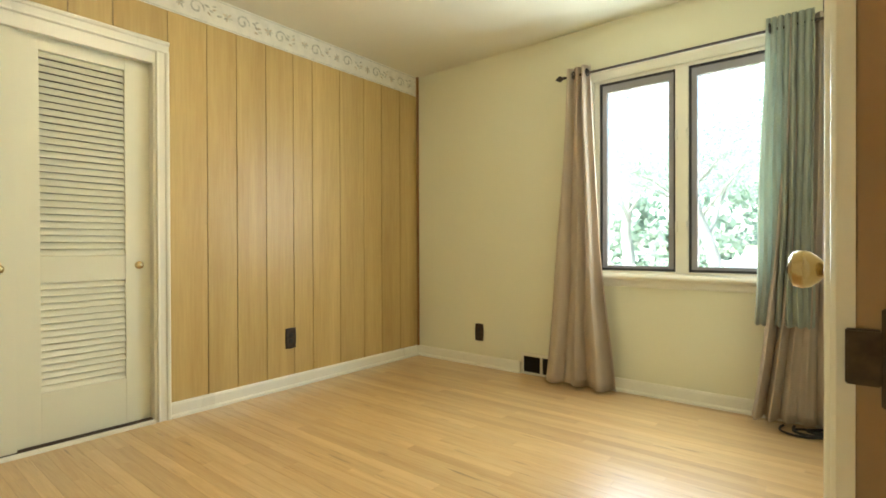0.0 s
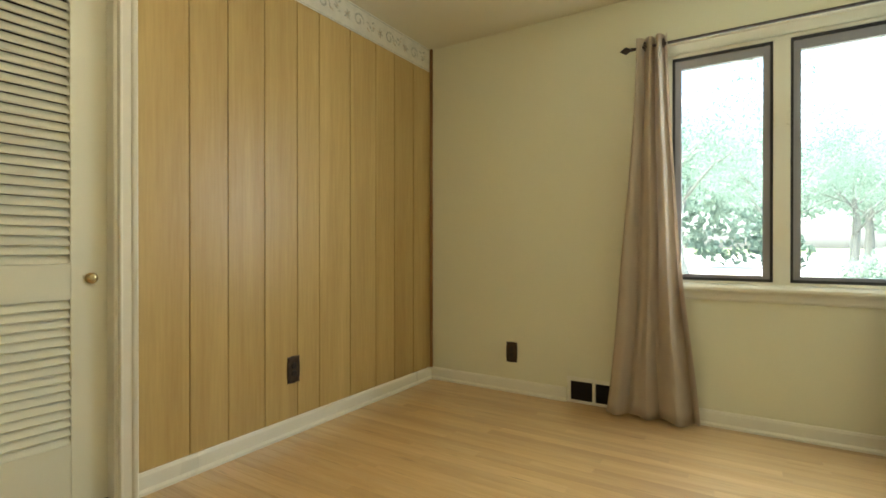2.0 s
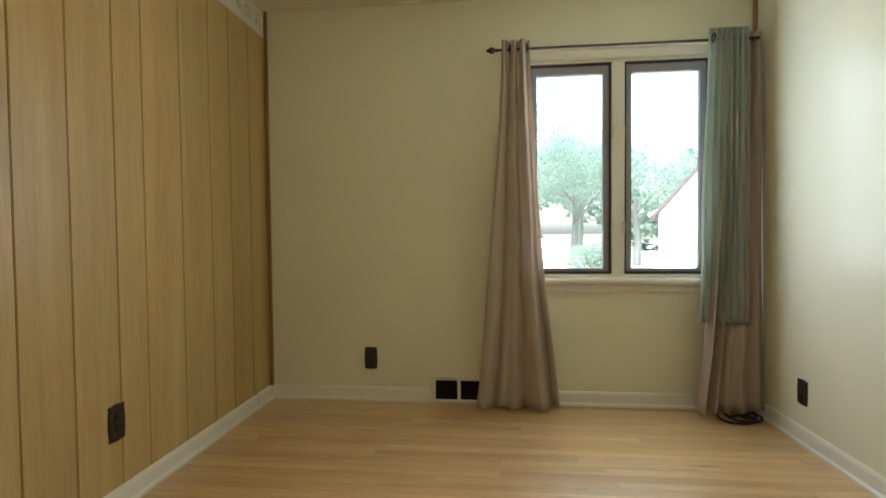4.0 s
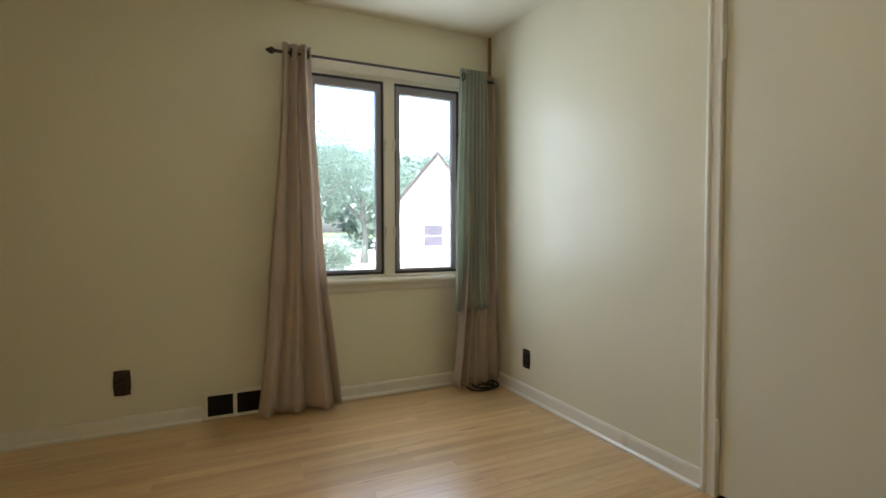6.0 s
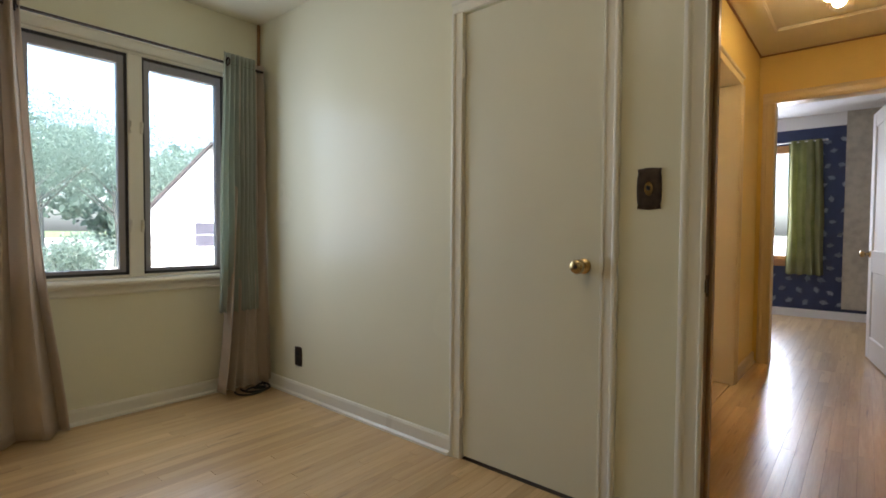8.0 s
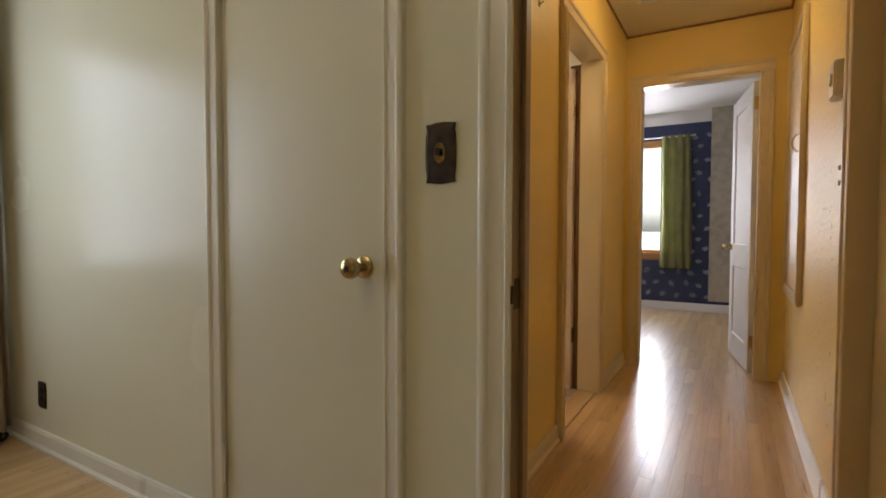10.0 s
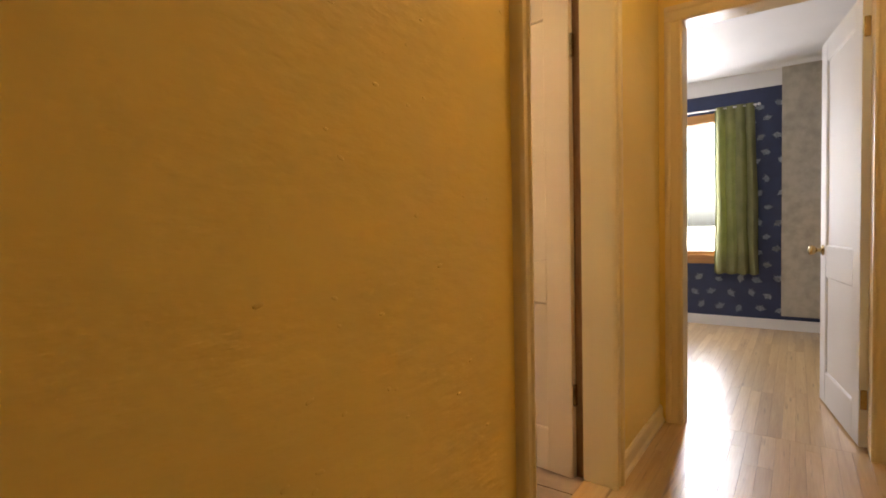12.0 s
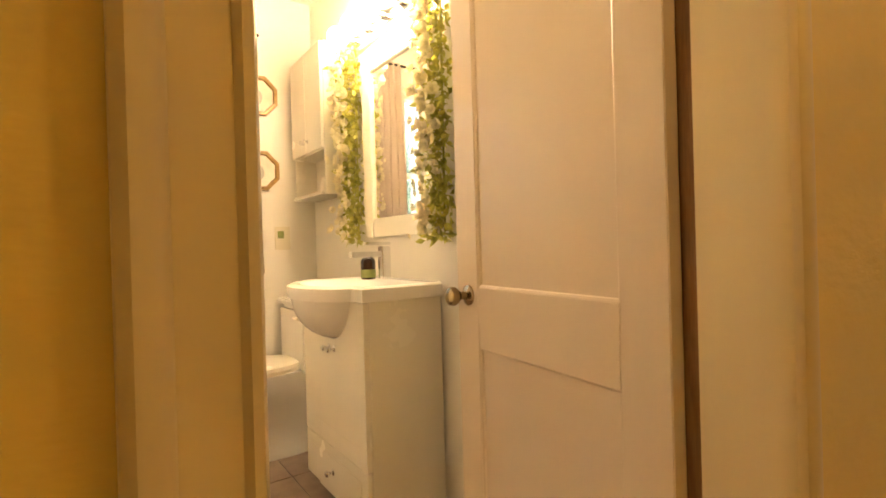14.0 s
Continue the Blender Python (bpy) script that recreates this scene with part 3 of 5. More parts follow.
# ---------------------------------------------------------------- bedroom window
def window_unit():
    w = thing("window_1", "twin casement window with grey aluminium sashes and cream frame", "window")
    w["kind"] = "structure"
    y0, y1 = YN - 0.004, YN + 0.10
    frame = bmesh.new()
    for b in ((WX0, WX0 + 0.035, y0, y1, WZ0, WZ1), (WX1 - 0.035, WX1, y0, y1, WZ0, WZ1), (WX0, WX1, y0, y1, WZ1 - 0.016, WZ1 + 0.002), (-0.799, -0.726, y0 - 0.006, y1, WZ0, WZ1 - 0.016), (WX0, WX1, y0, y1, WZ0 - 0.004, WZ0 + 0.012)):
        add_box(frame, *b, bevel=0.003)
    part("window_frame", frame, TRIM, w, "cream painted wooden frame and mullion")
    for x0, x1 in ((WX0 + 0.035, -0.799), (-0.726, WX1 - 0.035)):
        z0, z1 = WZ0 + 0.012, WZ1 - 0.016
        g = bmesh.new()
        for b in ((x0, x0 + 0.013, YN + 0.006, YN + 0.05, z0, z1), (x1 - 0.013, x1, YN + 0.006, YN + 0.05, z0, z1), (x0, x1, YN + 0.006, YN + 0.05, z1 - 0.013, z1), (x0, x1, YN + 0.006, YN + 0.05, z0, z0 + 0.015)):
            add_box(g, *b)
        gasket = part("gasket", g, SASHDARK, w)
        s = bmesh.new()
        for b in ((x0 + 0.013, x0 + 0.045, YN + 0.014, YN + 0.06, z0 + 0.015, z1 - 0.013), (x1 - 0.045, x1 - 0.013, YN + 0.014, YN + 0.06, z0 + 0.015, z1 - 0.013),
                  (x0 + 0.045, x1 - 0.045, YN + 0.014, YN + 0.06, z1 - 0.062, z1 - 0.013), (x0 + 0.045, x1 - 0.045, YN + 0.014, YN + 0.06, z0 + 0.015, z0 + 0.032)):
            add_box(s, *b, bevel=0.003)
        sash = part("sash", s, SASH, w, "grey aluminium sash")
        pane = part("pane", box_bm(x0 + 0.04, x1 - 0.04, YN + 0.036, YN + 0.040, z0 + 0.03, z1 - 0.05), GLASS, sash)
        pane.visible_shadow = False
    for x in (-0.790, -0.735):
        for z in (1.07, 1.63):
            l = bmesh.new()
            add_box(l, x - 0.007, x + 0.007, YN - 0.028, YN - 0.008, z - 0.035, z + 0.035, bevel=0.003)
            add_box(l, x - 0.004, x + 0.004, YN - 0.040, YN - 0.022, z - 0.008, z + 0.030, bevel=0.002)
            part("latch", l, TRIM, w, "cream painted window latch")
    part("window_sill", extrude_profile([(-0.02, 0), (0.050, 0), (0.058, 0.008), (0.060, 0.022), (0.054, 0.036), (0.02, 0.042), (-0.02, 0.042)], (WX0 - 0.075, YN, 0.738), (WX1 + 0.06, YN, 0.738), (0, -1, 0)), TRIM, w)
    part("apron", extrude_profile([(0, 0), (0.010, 0), (0.016, 0.012), (0.016, 0.040), (0.022, 0.052), (0, 0.052)], (WX0 - 0.06, YN, 0.686), (WX1 + 0.045, YN, 0.686), (0, -1, 0)), TRIM, w)
    for x, d in ((WX0, -1), (WX1, 1)):
        part("casing_side", extrude_profile(cas(0.062), (x, YN, 0.780), (x, YN, WZ1), (0, -1, 0), (d, 0, 0)), TRIM, w)
    part("casing_head", extrude_profile([(0, 0), (0.016, 0), (0.020, 0.01), (0.020, 0.05), (0.030, 0.058), (0.034, 0.07), (0.034, 0.078), (0, 0.078)], (WX0 - 0.064, YN, WZ1 + 0.002), (WX1 + 0.064, YN, WZ1 + 0.002), (0, -1, 0)), TRIM, w)


window_unit()

# ---------------------------------------------------------------- bathroom and far windows
def plain_window(name, label, corner, ax, width, z0, z1, thick, m, rail=None):
    """A sash window in a wall's opening; ax 'x' or 'y' runs along the wall."""
    w = thing(name, label, "window")
    w["kind"] = "structure"

    def b(u0, u1, v0, v1, a, c):
        return (corner[0] + u0, corner[0] + u1, corner[1] + v0, corner[1] + v1, a, c) if ax == 'x' else (corner[0] + v0, corner[0] + v1, corner[1] + u0, corner[1] + u1, a, c)
    f = bmesh.new()
    for q in (b(0, 0.04, 0, thick, z0, z1), b(width - 0.04, width, 0, thick, z0, z1), b(0.04, width - 0.04, 0, thick, z1 - 0.05, z1), b(0.04, width - 0.04, 0, thick, z0, z0 + 0.05)):
        add_box(f, *q, bevel=0.003)
    if rail:
        add_box(f, *b(0.04, width - 0.04, 0, thick, rail - 0.02, rail + 0.02), bevel=0.003)
    part("window_frame", f, m, w)
    p = part("pane", box_bm(*b(0.03, width - 0.03, thick * 0.5, thick * 0.5 + 0.004, z0 + 0.03, z1 - 0.03)), GLASS, w)
    p.visible_shadow = False
    return w, b


w2, b2 = plain_window("window_2", "white double-hung bathroom window beside the curtain", (1.0, YN + 0.02), 'x', 0.70, 1.05, 2.06, 0.06, TRIM, 1.50)
w3, b3 = plain_window("window_3", "varnished pine window of the navy room", (FX1 + 0.01, FWY0), 'y', FWY1 - FWY0, FWZ0, FWZ1, 0.06, ORANGEWOOD)
part("casing_head", box_bm(FX1 - 0.02, FX1 + 0.002, FWY0 - 0.07, FWY1 + 0.07, FWZ1 - 0.045, FWZ1 + 0.045, bevel=0.004), ORANGEWOOD, w3)
part("window_sill", box_bm(FX1 - 0.045, FX1 + 0.012, FWY0 - 0.07, FWY1 + 0.07, FWZ0 - 0.02, FWZ0 + 0.012, bevel=0.004), ORANGEWOOD, w3)
part("apron", box_bm(FX1 - 0.016, FX1 + 0.002, FWY0 - 0.06, FWY1 + 0.06, FWZ0 - 0.08, FWZ0 - 0.02, bevel=0.003), ORANGEWOOD, w3)
# Dark strip added to close the hinge gap and paint its shade
solid("jamb_bath_rabbet", [(2.131, 2.150, BY0 + 0.001, 0.70, 0, 2.06)], BROWNTRIM, "dark brown strip added as shade in the bathroom hinge gap")

# ---------------------------------------------------------------- doors
KNOB = [(0.030, 0), (0.030, 0.004), (0.024, 0.008), (0.012, 0.012), (0.011, 0.030), (0.018, 0.036), (0.026, 0.046), (0.028, 0.056), (0.025, 0.066), (0.016, 0.071), (0.0, 0.072)]


def knob_bm(at, direction, scale=1.0):
    q = Vector(direction).to_track_quat('Z', 'Y').to_matrix().to_4x4()
    return lathe(KNOB, Matrix.Translation(at) @ q @ Matrix.Scale(scale, 4))


def hinge_bm(at, height=0.09, r=0.006):
    x, y, z = at
    bm = bmesh.new()
    add_tube(bm, (x, y, z - height / 2), (x, y, z + height / 2), r, seg=10)
    for s in (-1, 1):
        add_tube(bm, (x, y, z + s * height / 2), (x, y, z + s * (height / 2 + 0.008)), r * 0.7, r * 0.35, seg=10)
    add_box(bm, x - 0.002, x + 0.004, y - 0.012, y + 0.010, z - height / 2, z + height / 2)
    return bm


def louvre_door():
    """A sliding louvred door: y 0 to 0.59, the face at x = 0, z from 0."""
    d = thing("closet_door", "cream painted louvred sliding closet door with a brass pull", "closet door", group="sliding closet doors")
    W, T, HT = 0.59, 0.030, 1.938
    for y0, y1 in ((0, 0.106), (W - 0.125, W)):
        part("stile", box_bm(-T, 0, y0, y1, -0.022, HT, bevel=0.002), DOORPAINT, d)
    for z0, z1 in ((-0.022, 0.225), (0.750, 0.878), (1.862, HT)):
        part("rail", box_bm(-T + 0.0005, -0.0005, 0.106, W - 0.125, z0, z1, bevel=0.002), DOORPAINT, d)
    slat = bmesh.new()
    add_box(slat, -0.003, 0.003, 0.104, W - 0.123, -0.0188, 0.0188, bevel=0.0012)
    me = mesh_of("slat", slat, DOORPAINT)
    for z0, z1, n in ((0.225, 0.750, 16), (0.878, 1.862, 29)):
        for k in range(n):
            s = new("slat", me)
            s.parent = d
            s.matrix_basis = pose(-0.014, 0, z0 + (k + 0.5) * (z1 - z0) / n, 0, -33, 0)
    # Near-black sheet stands in for the closet's shade between the slats
    part("shade_backing", box_bm(-T - 0.004, -T - 0.001, 0.08, W - 0.12, 0.2, 1.88), GAP, d)
    pull = lathe([(0.018, 0), (0.021, 0.003), (0.021, 0.012), (0.017, 0.017), (0.010, 0.019), (0.0, 0.0195)], pose(0, W - 0.062, 0.825, 0, 90, 0))
    part("pull", pull, BRASS, d, "round brass finger pull", smooth=True)
    return d


ld = louvre_door()
ld.matrix_world = pose(XL - 0.050, 0.262, 0.034)
copy_thing(ld, pose(XL - 0.014, -0.318, 0.034))

cd = thing("closet_door", "flush cream painted hinged closet door with a brass knob, closed", "closet door")
part("leaf", box_bm(0.004, 0.036, 0.5665, 1.2105, 0.014, 2.022, bevel=0.002), DOORPAINT, cd)
k = part("knob", knob_bm((0.003, 0.632, 0.920), (-1, 0, 0)), BRASS, cd, "polished brass door knob", smooth=True)
part("keyhole", lathe([(0.008, 0), (0.007, 0.003), (0, 0.003)], pose(-0.0675, 0.632, 0.920, 0, -90, 0), 12), BRONZE, k)
part("strike_plate", box_bm(-0.0215, -0.017, 0.545, 0.562, 0.900, 0.960, bevel=0.001), TRIM, cd, "paint-covered latch plate")
for z in (1.80, 0.255):
    part("hinge", hinge_bm((-0.010, 1.2145, z), 0.12, 0.007), TRIM, cd, "painted butt hinge")


def panel_door(name, label, width, height, m, knob_m, knob_side=1):
    """A two-panel door, hinged at the origin, along +x; faces at y = 0 and y = 0.035."""
    d = thing(name, label, "door")
    T, st = 0.035, 0.112
    part("stile", box_bm(0, st, 0, T, 0, height, bevel=0.002), m, d)
    part("stile", box_bm(width - st, width, 0, T, 0, height, bevel=0.002), m, d)
    for z0, z1 in ((0, 0.178), (0.728, 0.900), (height - 0.115, height)):
        part("rail", box_bm(st, width - st, 0.0004, T - 0.0004, z0, z1, bevel=0.002), m, d)
    for z0, z1 in ((0.178, 0.728), (0.900, height - 0.115)):
        part("panel", box_bm(st - 0.005, width - st + 0.005, 0.010, T - 0.010, z0 - 0.005, z1 + 0.005), m, d)
        bm = bmesh.new()
        for yf, s in ((0.010, -1), (T - 0.010, 1)):
            for a, b in (((st, z0), (width - st, z0)), ((st, z1), (width - st, z1)), ((st, z0), (st, z1)), ((width - st, z0), (width - st, z1))):
                add_tube(bm, (a[0], yf, a[1]), (b[0], yf, b[1]), 0.0075, seg=8)
        part("moulding", bm, m, d)
    for y, s in ((0.0, -1), (T, 1)):
        part("knob", knob_bm((width - 0.062, y, 0.875), (0, s, 0)), knob_m, d, "worn brass knob and rose", smooth=True)
    part("latch_plate", box_bm(width - 0.0005, width + 0.0015, 0.006, 0.029, 0.845, 0.905), knob_m, d)
    return d


bath_door = panel_door("bathroom_door", "tan-tinged white two-panel bathroom door standing open", 0.730, 2.03, DOORTAN, BRASSOLD)
bath_door.matrix_world = pose(2.128, 0.664, 0.002, 0, 0, 83.5)
for z in (0.35, 1.78):
    part("hinge", box_bm(-0.012, 0.001, 0.008, 0.030, z - 0.045, z + 0.045, bevel=0.002), BRASSOLD, bath_door)
far_door = panel_door("white_door", "white two-panel door standing open into the navy room", 0.725, 2.05, FARWHITE, BRASS)
far_door.matrix_world = pose(3.078, -0.352, 0.012, 0, 0, 9.5)
for z in (0.22, 1.9):
    part("hinge", box_bm(-0.008, 0.001, 0.006, 0.030, z - 0.045, z + 0.045, bevel=0.002), BRASS, far_door)
bed_door = panel_door("bedroom_door", "cream two-panel bedroom door standing open", 0.69, 2.03, DOORPAINT, BRASSOLD)
bed_door.matrix_world = pose(-0.026, -0.470, 0.012, 0, 0, 199)
DARKBRASS = material("darkened_brass", (0.10, 0.07, 0.04), 0.4, metal=0.7, vary=0.2, scale=60)
sp = thing("strike_plate", "worn brass strike plate let into the doorway lining", "strike plate")
part("plate", box_bm(0.014, 0.042, DY1 - 0.003, DY1 + 0.001, 0.84, 0.91, bevel=0.001), DARKBRASS, sp)
part("lip", box_bm(-0.006, 0.014, DY1 - 0.005, DY1 + 0.001, 0.855, 0.895, bevel=0.001), DARKBRASS, sp)

# ---------------------------------------------------------------- small wall fittings
def ornate_plate(name, label, at, rz, w, h, kind):
    """A scalloped bronze cover plate facing -y before it is turned by rz."""
    d = thing(name, label, "outlet" if kind == "outlet" else "switch", at, rz)
    bm = bmesh.new()
    pts = []
    for k in range(48):
        a = 2 * math.pi * k / 48
        c, s = math.cos(a), math.sin(a)
        r = 1 / max(abs(c), abs(s))
        u, v = c * r, s * r
        if abs(v) > 0.62:
            u *= 1.0 - 0.06 * math.sin((abs(v) - 0.62) / 0.38 * math.pi)
        v *= 1 + 0.05 * math.cos(u * math.pi / 2) ** 2 if abs(v) > 0.9 else 1
        u *= 1 + 0.05 * math.cos(v * math.pi / 2) ** 2 if abs(u) > 0.9 else 1
        pts.append((u * w / 2, v * h / 2))
    rings = []
    for sc, y in ((1.0, 0.0), (1.0, -0.003), (0.93, -0.006), (0.80, -0.007)):
        rings.append([bm.verts.new((u * sc, y, v * sc)) for u, v in pts])
    for a, b in zip(rings, rings[1:]):
        for i in range(48):
            bm.faces.new((a[i], a[(i + 1) % 48], b[(i + 1) % 48], b[i]))
    bm.faces.new(rings[-1])
    bmesh.ops.recalc_face_normals(bm, faces=bm.faces)
    part("plate", bm, BRONZE, d)
    if kind == "outlet":
        for s in (-1, 1):
            soc = part("socket", lathe([(0.0165, 0), (0.0165, 0.003), (0.015, 0.004), (0, 0.004)], pose(0, -0.007, s * 0.0195, 90, 0, 0), 20), BLACK, d)
            sl = bmesh.new()
            for x in (-0.006, 0.006):
                add_box(sl, x - 0.001, x + 0.001, -0.0122, -0.0108, s * 0.0195 - 0.002, s * 0.0195 + 0.006)
            part("slot", sl, GAP, soc)
    else:
        part("escutcheon", lathe([(0.021, 0), (0.019, 0.003), (0, 0.003)], pose(0, -0.007, 0, 90, 0, 0) @ Matrix.Diagonal((0.75, 1.25, 1, 1)), 20), BRASSOLD, d, "worn brass centre")
        part("toggle", box_bm(-0.004, 0.004, -0.022, -0.008, -0.006, 0.010, bevel=0.002), BLACK, d)
    return d


ornate_plate("outlet", "dark bronze scalloped outlet on the oak panelling", (XL + 0.001, 1.700, 0.335), 90, 0.080, 0.135, "outlet")
ornate_plate("outlet", "dark bronze scalloped outlet on the cream window wall", (-2.263, YN - 0.001, 0.267), 0, 0.078, 0.132, "outlet")
ornate_plate("outlet", "dark bronze scalloped outlet low on the satin wall", (-0.001, 2.535, 0.252), -90, 0.074, 0.118, "outlet")
ornate_plate("light_switch", "dark bronze ornate switch plate beside the closet door", (-0.001, 0.3945, 1.200), -90, 0.080, 0.138, "switch")

rg = thing("floor_register", "cream framed wall register with dark louvred grilles", "vent")
f = bmesh.new()
for b in ((-1.880, -1.548, YN - 0.010, YN, 0.001, 0.018), (-1.880, -1.548, YN - 0.010, YN, 0.136, 0.160), (-1.880, -1.856, YN - 0.010, YN, 0.018, 0.136), (-1.572, -1.548, YN - 0.010, YN, 0.018, 0.136), (-1.722, -1.700, YN - 0.010, YN, 0.018, 0.136)):
    add_box(f, *b, bevel=0.002)
part("frame", f, TRIM, rg)
# Black sheet on the wall stands in for darkness behind the grilles
part("shade_backing", box_bm(-1.858, -1.570, YN - 0.003, YN - 0.0005, 0.016, 0.138), BLACK, rg)
lv = mesh_of("slat", box_bm(-0.0665, 0.0665, -0.0007, 0.0007, -0.0055, 0.0055), VENTDARK)
for cx in (-1.789, -1.636):
    for i in range(11):
        s = new("slat", lv)
        s.parent = rg
        s.matrix_basis = pose(cx, YN - 0.006, 0.0235 + i * 0.0107, 35, 0, 0)

# ---------------------------------------------------------------- curtains
def curtain(name, label, m, y0, top, low, z1, z0, folds, amp, group="", bulge=0.0, lean=0.0, seed=1, ease=1.4, axis='x'):
    """A pleated sheet: top and low are its edges along the wall at the rod and at the hem."""
    rng = random.Random(seed)
    ph = [rng.uniform(0, 6.28) for _ in range(4)]
    nu, nv = folds * 12, 40
    bm = bmesh.new()
    grid = []
    for j in range(nv + 1):
        v = j / nv
        w = v ** ease
        a = top[0] + (low[0] - top[0]) * w
        b = top[1] + (low[1] - top[1]) * w
        row = []
        for i in range(nu + 1):
            u = i / nu
            uu = u + (0.055 * math.sin(5 * u + 1.5 * v + ph[0]) + 0.02 * math.sin(13 * u + ph[3])) * math.sin(math.pi * u)
            wave = 0.9 - 1.9 * abs(math.sin(math.pi * folds * uu + ph[1] * 0.2)) ** 0.9
            wave = wave * (0.8 + 0.4 * math.sin(7 * u + ph[2])) + 0.16 * v * math.sin(2 * math.pi * folds * 2 * uu + ph[3] + 2 * v)
            k = amp * (0.85 + 0.5 * v * (0.6 + 0.4 * math.sin(3 * u + ph[2])))
            x = a + (b - a) * uu + 0.008 * v * math.sin(9 * v + 6 * u)
            y = y0 - lean * v ** 1.6 - bulge * v * math.sin(math.pi * u) + k * wave
            z = z1 + (z0 - z1) * v + (0.006 * math.cos(2 * math.pi * folds * uu) * v) - 0.006 * (j == 0) * abs(wave)
            row.append(bm.verts.new((x, y, z) if axis == 'x' else (y, x, z)))
        grid.append(row)
    for j in range(nv):
        for i in range(nu):
            bm.faces.new((grid[j][i], grid[j + 1][i], grid[j + 1][i + 1], grid[j][i + 1]))
    d = thing(name, label, "curtain", group=group)
    cl = part("cloth", bm, m, d, smooth=True)
    so = cl.modifiers.new("thickness", 'SOLIDIFY')
    so.thickness = 0.003
    return d


RODZ, RODY = 2.088, 2.866
c1 = curtain("curtain", "taupe floor-length grommet curtain gathered beside the window", TAUPE, RODY, (-1.440, -1.285), (-1.605, -1.125), 2.140, 0.022, 3, 0.046, "taupe curtains", seed=3, ease=1.45, lean=-0.01)
c2 = curtain("curtain", "sage green short curtain hanging over the taupe one", GREEN, RODY - 0.012, (-0.318, -0.115), (-0.372, -0.118), 2.150, 0.535, 7, 0.022, seed=5, ease=1.0, lean=0.02)
c3 = curtain("curtain", "taupe floor-length curtain bunched into the room's corner", TAUPE, RODY + 0.030, (-0.225, -0.026), (-0.385, -0.026), 2.135, 0.045, 5, 0.040, "taupe curtains", seed=9, ease=1.7, lean=0.060)
for d, xs, y in ((c1, (-1.395, -1.300), RODY), (c2, (-0.300,), RODY - 0.02)):
    for x in xs:
        ring = bmesh.new()
        for a in range(20):
            t0, t1 = 2 * math.pi * a / 20, 2 * math.pi * (a + 1) / 20
            add_tube(ring, (x, y + 0.022 * math.cos(t0) - 0.012, RODZ + 0.022 * math.sin(t0)), (x, y + 0.022 * math.cos(t1) - 0.012, RODZ + 0.022 * math.sin(t1)), 0.0045, seg=6)
        part("grommet", ring, IRON, d, "dark metal grommet")

rod = thing("curtain_rod", "thin dark metal curtain rod with pointed finials", "curtain rod")
part("pole", add_tube(bmesh.new(), (-1.465, RODY, RODZ), (-0.050, RODY, RODZ), 0.008), IRON, rod, smooth=True)
FIN = [(0.009, 0), (0.012, 0.004), (0.007, 0.010), (0.010, 0.016), (0.019, 0.030), (0.020, 0.038), (0.012, 0.052), (0.005, 0.064), (0.0, 0.070)]
part("finial", lathe(FIN, pose(-1.463, RODY, RODZ, 0, -90, 0)), IRON, rod, smooth=True)
for x in (-1.385, -0.075):
    b = bmesh.new()
    add_tube(b, (x, RODY, RODZ), (x, YN - 0.004, RODZ), 0.006, seg=10)
    add_box(b, x - 0.012, x + 0.012, YN - 0.005, YN, RODZ - 0.030, RODZ + 0.030, bevel=0.001)
    part("bracket", b, IRON, rod)


def cable(name, label, pts, r, m):
    pts = [(-0.03 + (x + 0.03) * 0.8, 2.95 - (2.95 - y) * 0.68, z) for x, y, z in pts]
    cu = bpy.data.curves.new(name, 'CURVE')
    cu.dimensions, cu.bevel_depth, cu.bevel_resolution = '3D', r, 3
    sp_ = cu.splines.new('NURBS')
    sp_.points.add(len(pts) - 1)
    for p, q in zip(sp_.points, pts):
        p.co = (*q, 1)
    sp_.use_endpoint_u = True
    cu.materials.append(m)
    tmp = bpy.data.objects.new(name, cu)
    scene.collection.objects.link(tmp)
    me = bpy.data.meshes.new_from_object(tmp.evaluated_get(bpy.context.evaluated_depsgraph_get()))
    bpy.data.objects.remove(tmp)
    return tagged(new(name, me), label, "cable")


cable("black_cable", "black cable coiled on the oak floor under the corner curtain",
      [(-0.30, 2.86, 0.006), (-0.34, 2.72, 0.006), (-0.22, 2.64, 0.006), (-0.10, 2.70, 0.006), (-0.05, 2.80, 0.008), (-0.16, 2.86, 0.012), (-0.27, 2.78, 0.007), (-0.20, 2.68, 0.014), (-0.07, 2.72, 0.01), (-0.04, 2.90, 0.02)], 0.006, BLACK)
cable("black_cable", "second loop of black cable beside the baseboard",
      [(-0.24, 2.88, 0.008), (-0.26, 2.74, 0.006), (-0.12, 2.66, 0.008), (-0.04, 2.72, 0.02), (-0.05, 2.86, 0.03), (-0.14, 2.80, 0.02), (-0.20, 2.75, 0.02), (-0.10, 2.72, 0.022)], 0.007, BLACK)

dome = thing("ceiling_lamp", "lit opal glass dome lamp in the middle of the bedroom ceiling", "ceiling lamp")
part("pan", lathe([(0.0, -0.022), (0.155, -0.022), (0.165, -0.012), (0.165, 0.0)], pose(-1.52, 0.85, H)), WHITEPLASTIC, dome, smooth=True)
part("shade", lathe([(0.0, -0.105), (0.06, -0.100), (0.11, -0.080), (0.14, -0.050), (0.148, -0.023)], pose(-1.52, 0.85, H)), DOME, dome, "lit opal glass shade", smooth=True)

